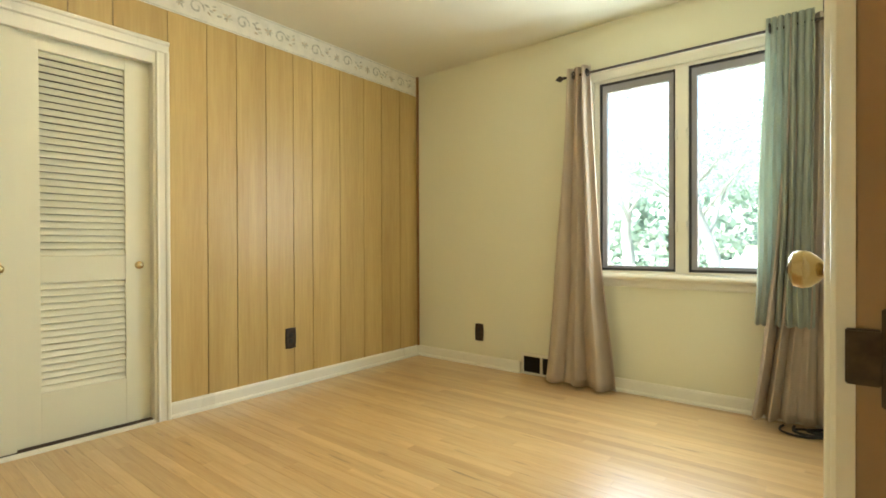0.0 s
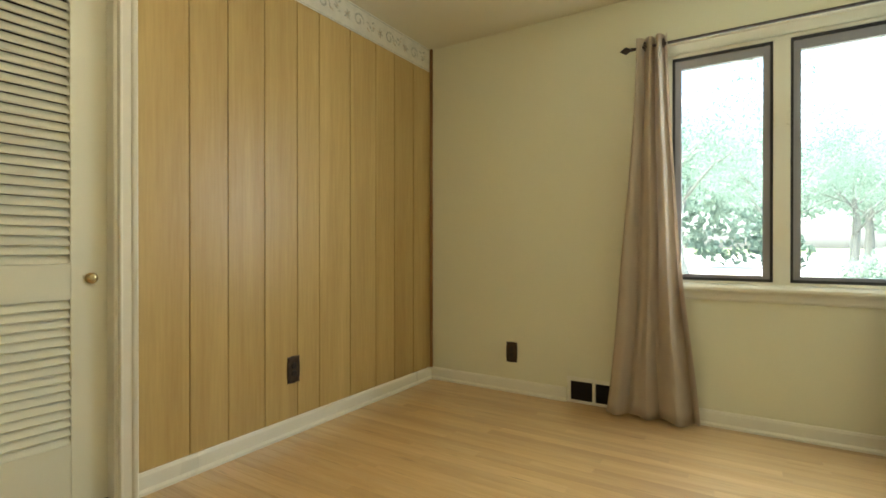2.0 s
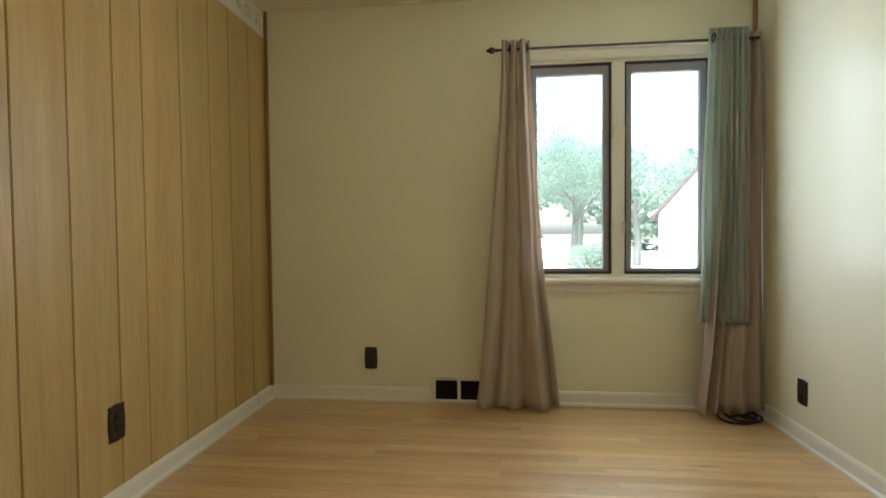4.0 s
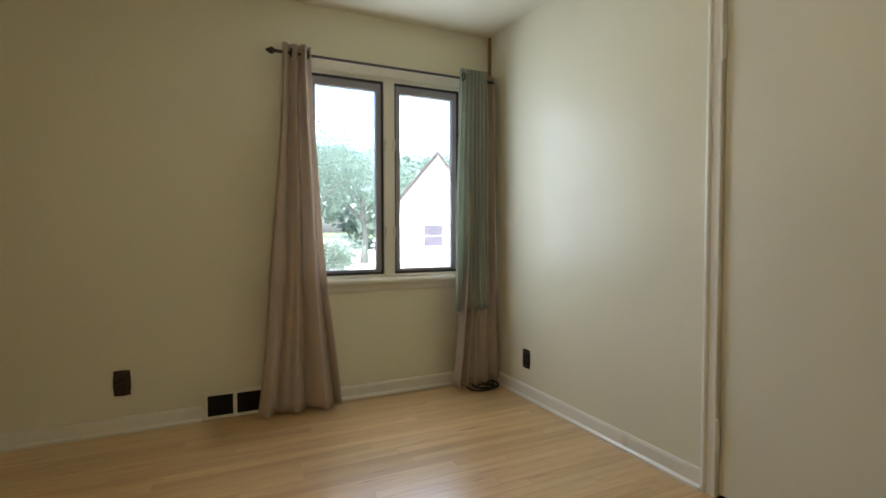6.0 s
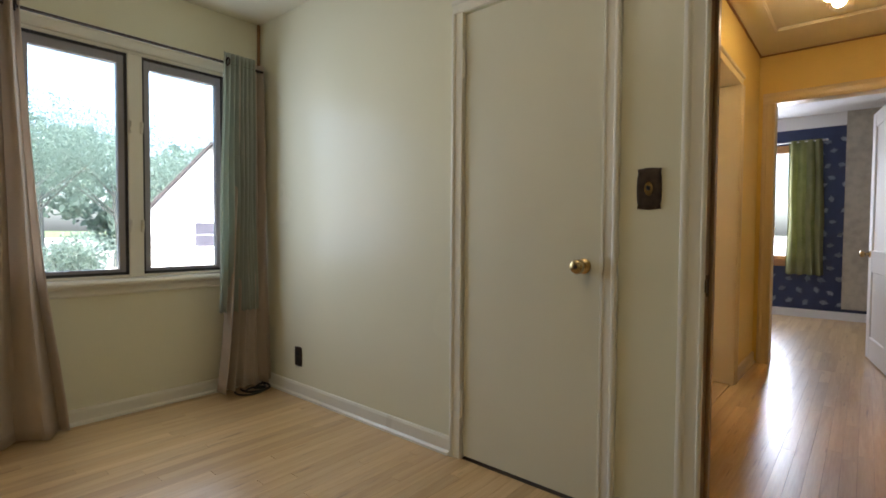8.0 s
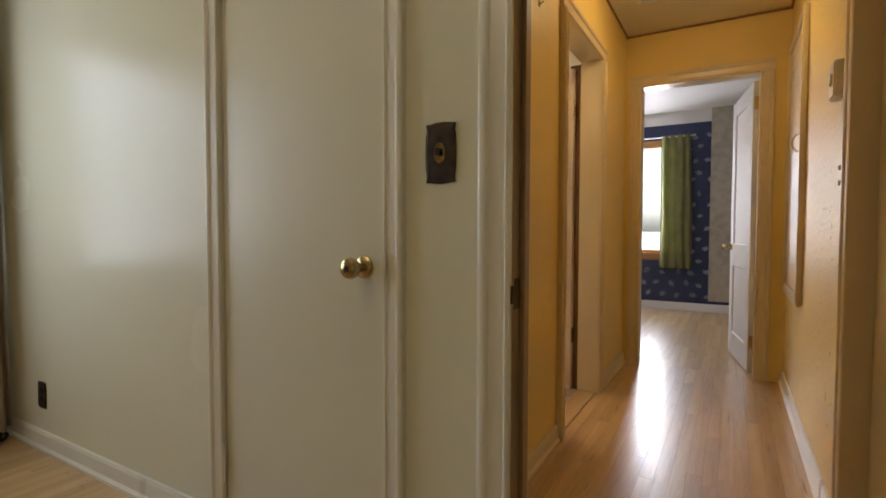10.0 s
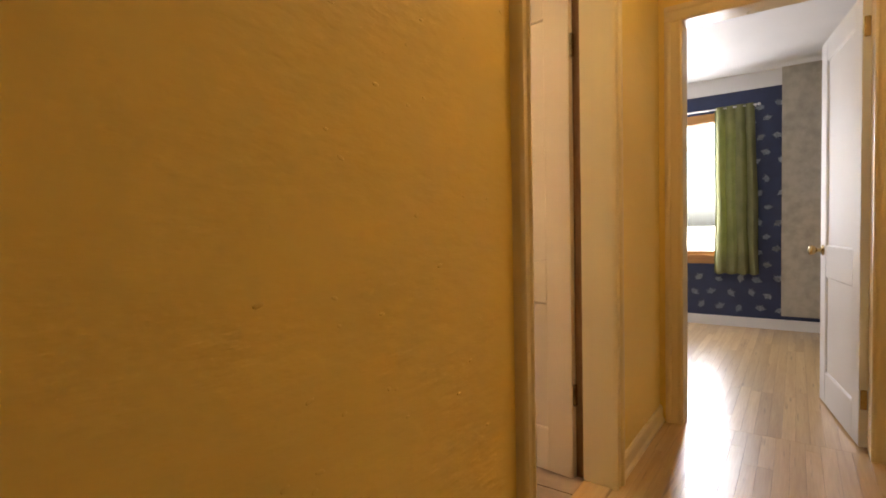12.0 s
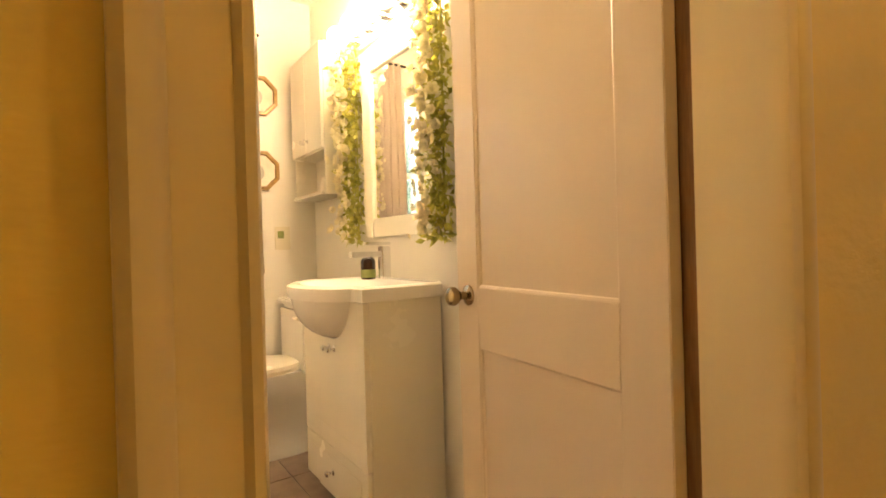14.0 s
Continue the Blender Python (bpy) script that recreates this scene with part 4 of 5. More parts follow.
# ---------------------------------------------------------------- hall fittings
hp = thing("attic_hatch", "cream raised-panel attic hatch in the hall ceiling", "hatch")
fr = bmesh.new()
for b in ((1.35, 2.44, 0.33, 0.39, HH - 0.022, HH), (1.35, 2.44, -0.39, -0.33, HH - 0.022, HH), (2.38, 2.44, -0.33, 0.33, HH - 0.022, HH), (1.35, 1.41, -0.33, 0.33, HH - 0.022, HH)):
    add_box(fr, *b, bevel=0.008)
part("frame", fr, HALLCEIL, hp)
part("panel", box_bm(1.45, 2.34, -0.29, 0.29, HH - 0.012, HH, bevel=0.006), HALLCEIL, hp)
lamp = thing("ceiling_lamp", "cream porcelain lampholder with a lit bare bulb on the hatch", "ceiling lamp")
LX, LY = 1.78, -0.03
# Deep skirt added to the holder to keep bulb light off the ceiling
part("base", lathe([(0.062, 0), (0.064, -0.014), (0.068, -0.050), (0.072, -0.098), (0.068, -0.098), (0.060, -0.050), (0.0, -0.050)][::-1], pose(LX, LY, HH - 0.012)), WHITEPLASTIC, lamp, smooth=True)
part("bulb", lathe([(0.0, -0.152), (0.018, -0.149), (0.029, -0.138), (0.033, -0.122), (0.029, -0.104), (0.018, -0.082), (0.014, -0.066), (0.014, -0.052)], pose(LX, LY, HH - 0.012)), BULB, lamp, "lit warm bulb", smooth=True)

sd = thing("smoke_detector", "round cream smoke detector on the hall ceiling hatch", "smoke detector")
part("base", lathe([(0.0, -0.014), (0.066, -0.014), (0.070, -0.008), (0.070, 0.0)], pose(2.13, -0.025, HH - 0.012)), WHITEPLASTIC, sd, smooth=True)
part("cover", lathe([(0.0, -0.046), (0.044, -0.046), (0.055, -0.041), (0.060, -0.030), (0.062, -0.015), (0.0, -0.015)], pose(2.13, -0.025, HH - 0.012)), WHITEPLASTIC, sd, smooth=True)

ac = thing("wall_cabinet", "tan painted narrow ironing-board cupboard in the hall wall", "cabinet")
fr = bmesh.new()
for b in ((2.06, 2.12, HY0, HY0 + 0.028, 0.63, 2.16), (2.74, 2.80, HY0, HY0 + 0.028, 0.63, 2.16), (2.12, 2.74, HY0, HY0 + 0.028, 2.10, 2.16), (2.12, 2.74, HY0, HY0 + 0.028, 0.63, 0.69)):
    add_box(fr, *b, bevel=0.006)
part("frame", fr, HALLTRIM, ac)
dr = part("door", box_bm(2.125, 2.735, HY0, HY0 + 0.018, 0.695, 2.095, bevel=0.003), HALLTRIM, ac)
hd = bmesh.new()
for a in range(8):
    t0, t1 = math.pi * a / 8, math.pi * (a + 1) / 8
    add_tube(hd, (2.17, HY0 + 0.018 + 0.032 * math.sin(t0), 1.48 + 0.045 * math.cos(t0)), (2.17, HY0 + 0.018 + 0.032 * math.sin(t1), 1.48 + 0.045 * math.cos(t1)), 0.005, seg=8)
part("handle", hd, CHROME, dr, "small chrome pull handle")
th = thing("thermostat", "small ivory wall thermostat in the hall", "thermostat")
part("case", box_bm(1.06, 1.16, HY0, HY0 + 0.035, 1.465, 1.585, bevel=0.005), WHITEPLASTIC, th)
part("dial", lathe([(0.022, 0), (0.020, 0.006), (0, 0.006)], pose(1.11, HY0 + 0.035, 1.53, -90, 0, 0)), WHITEPLASTIC, th)
sw = thing("light_switch", "pale double toggle switch plate beside the hall doorway", "switch")
part("plate", box_bm(1.002, 1.070, HY0, HY0 + 0.006, 1.14, 1.26, bevel=0.002), CHROME, sw)
for z in (1.175, 1.225):
    part("toggle", box_bm(1.031, 1.041, HY0 + 0.006, HY0 + 0.020, z - 0.008, z + 0.008, bevel=0.002), WHITEPLASTIC, sw)
hk = thing("coat_hook", "tiny brass hook high on the yellow wall", "hook")
part("plate", box_bm(0.985, 1.000, HY1 - 0.004, HY1, 1.95, 1.985, bevel=0.001), BRASSOLD, hk)
part("prong", add_tube(bmesh.new(), (0.9925, HY1 - 0.004, 1.96), (0.9925, HY1 - 0.022, 1.968), 0.003, seg=8), BRASSOLD, hk)

# ---------------------------------------------------------------- bathroom
V0, V1 = 1.705, 2.300      # vanity along y
van = thing("vanity_cabinet", "white lacquered bathroom vanity with a door and a drawer", "cabinet")
part("body", box_bm(2.030, XB - 0.012, V0, V1, 0.06, 0.838, bevel=0.002), VANPAINT, van)
part("plinth", box_bm(2.06, XB - 0.012, V0 + 0.01, V1 - 0.01, 0.001, 0.06), VANPAINT, van)


def scooped_front(y0, y1, z0, z1, cy, cz, r, x0, x1):
    bm = bmesh.new()
    prof = [(y0, z0), (y1, z0), (y1, z1)]
    n = 18
    a0 = math.asin((z1 - cz) / r)
    for k in range(n + 1):
        a = a0 + (-math.pi - 2 * a0) * k / n
        prof.append((cy + r * math.cos(a), cz + r * math.sin(a)))
    prof.append((y0, z1))
    for x in (x0, x1):
        prof_v = [bm.verts.new((x, y, z)) for y, z in prof]
        bm.faces.new(prof_v if x == x1 else prof_v[::-1])
    bm.verts.ensure_lookup_table()
    m_ = len(prof)
    for k in range(m_):
        bm.faces.new((bm.verts[k], bm.verts[(k + 1) % m_], bm.verts[m_ + (k + 1) % m_], bm.verts[m_ + k]))
    bmesh.ops.recalc_face_normals(bm, faces=bm.faces)
    return bm


vd = part("door", scooped_front(V0 + 0.004, V1 - 0.004, 0.262, 0.834, 2.00, 0.865, 0.185, 2.010, 2.029), VANPAINT, van)
part("groove", box_bm(2.0085, 2.0105, V0 + 0.07, V1 - 0.07, 0.32, 0.328), VANPAINT, vd)
dw = part("drawer", box_bm(2.010, 2.029, V0 + 0.004, V1 - 0.004, 0.072, 0.256, bevel=0.003), VANPAINT, van)
dp = part("drawer_panel", box_bm(2.005, 2.011, V0 + 0.05, V1 - 0.05, 0.110, 0.220, bevel=0.003), VANPAINT, dw)
for y in (1.968, 2.015):
    part("knob", knob_bm((2.010, y, 0.645), (-1, 0, 0), 0.45), CHROME, vd, "chrome door knob", smooth=True)
part("knob", knob_bm((2.005, 2.00, 0.165), (-1, 0, 0), 0.45), CHROME, dw, "chrome drawer knob", smooth=True)

sk = thing("washbasin", "white ceramic semi-recessed basin on the vanity", "sink")
bm = bmesh.new()
out = []
for k in range(33):
    u = k / 32
    y = V0 - 0.012 + (V1 - V0 + 0.024) * u
    b_ = max(0.0, 1 - ((y - 2.02) / 0.25) ** 2)
    out.append((2.000 - 0.125 * b_ ** 0.55, y))
top_loop = [(XB - 0.012, out[0][1])] + out + [(XB - 0.012, out[-1][1])]
lo = [bm.verts.new((x, y, 0.840)) for x, y in top_loop]
hi = [bm.verts.new((x, y, 0.884)) for x, y in top_loop]
inn = [bm.verts.new((x + (0.018 if x < 2.2 else -0.004), 2.02 + (y - 2.02) * 0.965, 0.893)) for x, y in top_loop]
nL = len(top_loop)
for a, b in ((lo, hi), (hi, inn)):
    for k in range(nL):
        bm.faces.new((a[k], a[(k + 1) % nL], b[(k + 1) % nL], b[k]))
bm.faces.new(lo[::-1])
prev = inn
for sc, zz in ((0.86, 0.890), (0.78, 0.872), (0.55, 0.842), (0.12, 0.835)):
    cur = [bm.verts.new((2.09 + (v.co.x - 2.09) * sc, 2.02 + (v.co.y - 2.02) * sc, zz)) for v in inn]
    for k in range(nL):
        bm.faces.new((prev[k], prev[(k + 1) % nL], cur[(k + 1) % nL], cur[k]))
    prev = cur
bm.faces.new(prev)
bmesh.ops.recalc_face_normals(bm, faces=bm.faces)
part("deck", bm, CERAMIC, sk, smooth=True)
bw = bmesh.new()
bmesh.ops.create_uvsphere(bw, u_segments=32, v_segments=16, radius=1, matrix=Matrix.Translation((2.05, 2.02, 0.842)) @ Matrix.Diagonal((0.170, 0.205, 0.165, 1)))
bmesh.ops.bisect_plane(bw, geom=bw.verts[:] + bw.edges[:] + bw.faces[:], plane_co=(0, 0, 0.842), plane_no=(0, 0, 1), clear_outer=True)
bmesh.ops.bisect_plane(bw, geom=bw.verts[:] + bw.edges[:] + bw.faces[:], plane_co=(2.028, 0, 0), plane_no=(1, 0, 0), clear_outer=True)
part("bowl", bw, CERAMIC, sk, smooth=True)

tap = thing("tap", "square chrome single-lever mixer tap", "tap")
TX, TY = 2.245, 1.985
part("body", box_bm(TX - 0.020, TX + 0.020, TY - 0.020, TY + 0.020, 0.893, 1.030, bevel=0.004), CHROME, tap)
part("spout", box_bm(TX - 0.150, TX - 0.018, TY - 0.018, TY + 0.018, 0.988, 1.010, bevel=0.003), CHROME, tap)
part("lever", box_bm(TX - 0.090, TX + 0.022, TY - 0.019, TY + 0.019, 1.036, 1.048, bevel=0.003), CHROME, tap)
bt = thing("soap_bottle", "dark amber soap bottle with a green label", "bottle")
SOAP = material("dark_amber_glass", (0.03, 0.012, 0.006), 0.1, vary=0.05, bump=0)
LABEL = material("green_paper_label", (0.28, 0.33, 0.10), 0.6, vary=0.1, scale=40, bump=0)
part("bottle", lathe([(0.028, 0), (0.031, 0.004), (0.031, 0.075), (0.026, 0.088), (0.012, 0.096), (0.012, 0.106), (0.0, 0.106)], pose(2.215, 2.075, 0.893)), SOAP, bt, smooth=True)
part("label", lathe([(0.0316, 0.008), (0.0316, 0.042)], pose(2.215, 2.075, 0.893)), LABEL, bt)

mr = thing("wall_mirror", "rectangular mirror in a wide white frame above the basin", "mirror")
MY0, MY1, MZ0, MZ1 = 1.72, 2.292, 1.072, 1.915
fr = bmesh.new()
for b in ((MY0, MY0 + 0.085, MZ0, MZ1), (MY1 - 0.085, MY1, MZ0, MZ1)):
    add_box(fr, XB - 0.028, XB - 0.001, b[0], b[1], b[2], b[3], bevel=0.004)
for z0, z1 in ((MZ0, MZ0 + 0.085), (MZ1 - 0.095, MZ1)):
    add_box(fr, XB - 0.028, XB - 0.001, MY0 + 0.085, MY1 - 0.085, z0, z1, bevel=0.004)
part("frame", fr, VANPAINT, mr)
part("glass", box_bm(XB - 0.016, XB - 0.012, MY0 + 0.083, MY1 - 0.083, MZ0 + 0.083, MZ1 - 0.093), MIRROR, mr, "silvered mirror glass")

vl = thing("vanity_light", "chrome bar light with lit globe bulbs above the mirror", "wall lamp")
part("bar", box_bm(XB - 0.040, XB - 0.001, 1.66, 2.42, 1.965, 2.055, bevel=0.006), CHROME, vl)
for i in range(5):
    y = 1.74 + i * 0.15
    part("socket", add_tube(bmesh.new(), (XB - 0.040, y, 2.01), (XB - 0.075, y, 2.01), 0.022, 0.026), CHROME, vl)
    g = bmesh.new()
    bmesh.ops.create_uvsphere(g, u_segments=20, v_segments=12, radius=0.046, matrix=Matrix.Translation((XB - 0.118, y, 2.01)))
    part("globe", g, GLOBE, vl, "lit round bulb", smooth=True)


def garland(y, z0, z1, seed, n=330):
    rng = np.random.default_rng(seed)
    d = thing("flower_garland", "hanging garland of white silk flowers and green leaves", "garland", group="garlands beside the mirror")
    V, F = [], []

    def leaf(c, ax, sd, L, W, up):
        k = len(V)
        for a, b, h in ((0, 0, 0), (0.45, 0.5, 0.10), (1, 0, 0.02), (0.45, -0.5, 0.10)):
            V.append(tuple(c + ax * (a * L) + sd * (b * W) + up * (h * L)))
        F.append((k, k + 1, k + 2)), F.append((k, k + 2, k + 3))
    for _ in range(n * 3):
        c = np.array((XB - 0.045 + rng.normal(0, 0.022), y + float(np.clip(rng.normal(0, 0.036), -0.07, 0.07)), rng.uniform(z0, z1)))
        ax = rng.normal(size=3) + np.array((-0.5, 0, -0.3))
        ax /= np.linalg.norm(ax)
        sd = np.cross(ax, rng.normal(size=3))
        sd /= np.linalg.norm(sd)
        leaf(c, ax, sd, rng.uniform(0.025, 0.05), rng.uniform(0.014, 0.026), np.cross(ax, sd))
    V2 = np.array(V)
    V2[:, 0] = np.minimum(V2[:, 0], XB - 0.002)
    me = bpy.data.meshes.new("leaves")
    me.from_pydata(V2.tolist(), [], F)
    me.materials.append(LEAF)
    ob = new("leaves", me)
    ob.parent = d
    stem = bmesh.new()
    add_tube(stem, (XB - 0.02, y, z0 + 0.03), (XB - 0.012, y, z1), 0.004, seg=8)
    part("stem", stem, LEAF, d)
    zz = z0 + 0.02
    while zz < z1:
        bm = bmesh.new()
        r = rng.uniform(0.011, 0.032)
        c = Vector((XB - 0.100 + rng.normal(0, 0.012), y + float(np.clip(rng.normal(0, 0.038), -0.065, 0.065)), zz))
        face = Vector((-1, rng.normal(0, 0.5), rng.normal(0, 0.4))).normalized()
        q = face.to_track_quat('Z', 'Y').to_matrix().to_4x4()
        for ring, (np_, tilt, sc) in enumerate(((6, 25, 1.0), (5, 50, 0.7), (4, 72, 0.42))):
            for k in range(np_):
                m_ = Matrix.Translation(c) @ q @ pose(0, 0, 0, 0, 0, 360 * k / np_ + ring * 30) @ pose(0, 0, 0, 0, -tilt, 0)
                pts = [(0, 0, 0), (0.5, -0.42, 0.03), (0.95, -0.30, 0.16), (1.08, 0, 0.2), (0.95, 0.30, 0.16), (0.5, 0.42, 0.03)]
                vs = [bm.verts.new(m_ @ Vector((a * r * sc, b * r * sc, h * r * sc))) for a, b, h in pts]
                bm.faces.new(vs)
        part("flower", bm, PETAL, d)
        zz += rng.uniform(0.005, 0.011)
    return d


garland(2.375, 1.06, 1.99, 4)
garland(1.655, 1.045, 2.16, 7)

cb = thing("wall_cabinet", "white over-toilet wall cabinet with two doors and an open shelf", "cabinet")
C0, C1, CX = 2.510, 2.955, 2.215
part("side", box_bm(CX, XB - 0.001, C0, C0 + 0.016, 1.300, 2.060, bevel=0.002), VANPAINT, cb)
part("side", box_bm(CX, XB - 0.001, C1 - 0.016, C1, 1.300, 2.060, bevel=0.002), VANPAINT, cb)
part("back", box_bm(XB - 0.008, XB - 0.0012, C0 + 0.016, C1 - 0.016, 1.300, 2.060), VANPAINT, cb)
for z in (1.300, 1.525, 2.046):
    part("shelf", box_bm(CX - (0.018 if z < 1.4 else 0.0), XB - 0.009, C0 + 0.0165, C1 - 0.0165, z, z + 0.014, bevel=0.001), VANPAINT, cb)
for y0, y1, ky in ((C0 + 0.002, (C0 + C1) / 2 - 0.002, (C0 + C1) / 2 - 0.03), ((C0 + C1) / 2 + 0.002, C1 - 0.002, (C0 + C1) / 2 + 0.03)):
    dd = part("door", box_bm(CX - 0.017, CX - 0.001, y0, y1, 1.530, 2.056, bevel=0.003), VANPAINT, cb)
    part("knob", knob_bm((CX - 0.017, ky, 1.590), (-1, 0, 0), 0.4), CHROME, dd, "chrome knob", smooth=True)
cj = thing("small_jar", "small cream jar on the open cabinet shelf", "jar")
part("jar", lathe([(0.024, 0), (0.028, 0.004), (0.028, 0.060), (0.022, 0.070), (0.022, 0.082), (0, 0.082)], pose(2.262, 2.63, 1.314)), PAPER, cj, smooth=True)

wc = thing("toilet", "white ceramic close-coupled toilet with the lid down", "toilet")
TYc = 2.77
part("tank", box_bm(2.105, XB - 0.015, TYc - 0.20, TYc + 0.20, 0.390, 0.735, bevel=0.022), CERAMIC, wc, smooth=True)
part("tank_lid", box_bm(2.093, XB - 0.008, TYc - 0.212, TYc + 0.212, 0.735, 0.768, bevel=0.010), CERAMIC, wc, smooth=True)


def oval(sections, cx0):
    bm = bmesh.new()
    rings = []
    for z, x0, x1, hw in sections:
        ring = []
        for k in range(36):
            a = 2 * math.pi * k / 36
            c, s = math.cos(a), math.sin(a)
            cx, rx = (x0 + x1) / 2, (x1 - x0) / 2
            ring.append(bm.verts.new((cx + rx * c * (1.0 if c < 0 else 1.0), TYc + hw * math.copysign(abs(s) ** 0.85, s), z)))
        rings.append(ring)
    for a, b in zip(rings, rings[1:]):
        for k in range(36):
            bm.faces.new((a[k], a[(k + 1) % 36], b[(k + 1) % 36], b[k]))
    bm.faces.new(rings[0][::-1]), bm.faces.new(rings[-1])
    return bm


part("bowl", oval([(0.001, 1.78, 2.27, 0.125), (0.03, 1.785, 2.265, 0.120), (0.06, 1.82, 2.25, 0.100), (0.16, 1.80, 2.24, 0.105), (0.28, 1.72, 2.23, 0.155), (0.375, 1.665, 2.225, 0.182), (0.425, 1.655, 2.22, 0.186)], 0), CERAMIC, wc, smooth=True)
part("seat", oval([(0.426, 1.648, 2.145, 0.190), (0.444, 1.646, 2.145, 0.192)], 0), VANPAINT, wc, smooth=True)
part("lid", oval([(0.445, 1.650, 2.145, 0.190), (0.460, 1.655, 2.145, 0.186), (0.466, 1.70, 2.12, 0.15)], 0), VANPAINT, wc, smooth=True)
part("flush_lever", box_bm(2.083, 2.105, TYc - 0.16, TYc - 0.09, 0.675, 0.690, bevel=0.004), CHROME, wc)


def octagon_picture(z):
    p = thing("picture", "octagonal gilt-framed small print on the bathroom wall", "picture", group="octagonal pictures")
    bm = bmesh.new()
    cx, R, r = 2.025, 0.118, 0.092
    a, b, c, e = [], [], [], []
    for k in range(8):
        t = math.pi / 8 + k * math.pi / 4
        a.append(bm.verts.new((cx + R * math.cos(t), YN - 0.001, z + R * math.sin(t))))
        b.append(bm.verts.new((cx + R * 0.98 * math.cos(t), YN - 0.020, z + R * 0.98 * math.sin(t))))
        c.append(bm.verts.new((cx + r * 1.06 * math.cos(t), YN - 0.020, z + r * 1.06 * math.sin(t))))
        e.append(bm.verts.new((cx + r * math.cos(t), YN - 0.006, z + r * math.sin(t))))
    for u, v in ((a, b), (b, c), (c, e)):
        for k in range(8):
            bm.faces.new((u[k], u[(k + 1) % 8], v[(k + 1) % 8], v[k]))
    bmesh.ops.recalc_face_normals(bm, faces=bm.faces)
    part("frame", bm, GILT, p)
    bm = bmesh.new()
    bm.faces.new([bm.verts.new((cx + r * math.cos(math.pi / 8 + k * math.pi / 4), YN - 0.007, z + r * math.sin(math.pi / 8 + k * math.pi / 4))) for k in range(8)][::-1])
    pr = part("print", bm, PAPER, p)
    part("vignette", lathe([(0.034, 0), (0.034, 0.0006), (0, 0.0006)], pose(cx, YN - 0.0072, z - 0.01, 90, 0, 0) @ Matrix.Diagonal((0.8, 1.2, 1, 1)), 16), GREYPAPER, pr)
    return p


octagon_picture(1.885), octagon_picture(1.470)
wp = thing("wall_outlet", "white wall outlet with a yellow and green tag", "outlet")
part("plate", box_bm(2.10, 2.185, YN - 0.007, YN, 1.03, 1.16, bevel=0.002), WHITEPLASTIC, wp)
part("tag", box_bm(2.115, 2.150, YN - 0.010, YN - 0.007, 1.095, 1.135), LABEL, wp, "yellow-green tag")
part("socket", box_bm(2.122, 2.165, YN - 0.010, YN - 0.007, 1.045, 1.080, bevel=0.002), WHITEPLASTIC, wp)
bc = curtain("curtain", "plain brown short curtain beside the bathroom window", TAUPE, YN - 0.085, (1.745, 1.950), (1.700, 2.015), 2.20, 0.90, 5, 0.020, seed=31)
br = thing("curtain_rod", "thin dark rod over the bathroom window", "curtain rod")
part("pole", add_tube(bmesh.new(), (0.90, YN - 0.085, 2.185), (2.02, YN - 0.085, 2.185), 0.008), IRON, br)

# ---------------------------------------------------------------- navy room
curtain("curtain", "olive green tab-top curtain in front of the pine window", OLIVE, FX1 - 0.09, (0.262, 0.602), (0.215, 0.598), 2.235, 0.545, 4, 0.036, "olive curtains", seed=41, axis='y', ease=0.8)
curtain("curtain", "olive green curtain drawn to the window's far side", OLIVE, FX1 - 0.09, (0.905, 1.20), (0.885, 1.25), 2.235, 0.62, 4, 0.026, "olive curtains", seed=43, axis='y', ease=0.8)
fr_ = thing("curtain_rod", "white curtain rod over the pine window", "curtain rod")
part("pole", add_tube(bmesh.new(), (FX1 - 0.09, 0.23, 2.215), (FX1 - 0.09, 1.75, 2.215), 0.008), FARWHITE, fr_)
part("finial", lathe([(0.008, 0), (0.016, 0.010), (0.012, 0.024), (0, 0.03)], pose(FX1 - 0.09, 0.232, 2.215, 90, 0, 0)), FARWHITE, fr_)
for y in (0.25, 1.73):
    part("bracket", add_tube(bmesh.new(), (FX1 - 0.09, y, 2.215), (FX1, y, 2.215), 0.006, seg=8), FARWHITE, fr_)
# pale printed leaf tufts on the navy paper
rng = random.Random(12)
bm = bmesh.new()
row = 0
z = 0.19
while z < 2.37:
    y = -0.0 + (row % 2) * 0.085 + 0.06
    while y < 2.3:
        yy, zz = y + rng.uniform(-0.02, 0.02), z + rng.uniform(-0.02, 0.02)
        inside = FWY0 - 0.11 < yy < FWY1 + 0.11 and FWZ0 - 0.12 < zz < FWZ1 + 0.09
        if not inside and zz < 2.35:
            a0, r = rng.uniform(0, 6.28), rng.uniform(0.044, 0.062)
            for k in range(6):
                a = a0 + (k - 2.5) * 0.5
                c, s = math.cos(a), math.sin(a)
                pts = [(-0.35, 0), (0.35, 0.22), (0.85 + 0.15 * (k % 2), 0.02), (0.35, -0.22)]
                bm.faces.new([bm.verts.new((FX1 - 0.0012, yy + r * (u * c - v * s), zz + r * (u * s + v * c))) for u, v in pts])
        y += 0.17
    z += 0.145
    row += 1
structure("wallpaper_motifs", bm, MOTIF, "pale blue printed leaf tufts on the navy wallpaper")["kind"] = "stuff"
structure("trim_far_corner", add_tube(bmesh.new(), (FX1 - 0.036, -0.315, 0.11), (FX1 - 0.036, -0.315, FH - 0.005), 0.012, seg=8), BROWNTRIM, "brown edge moulding")

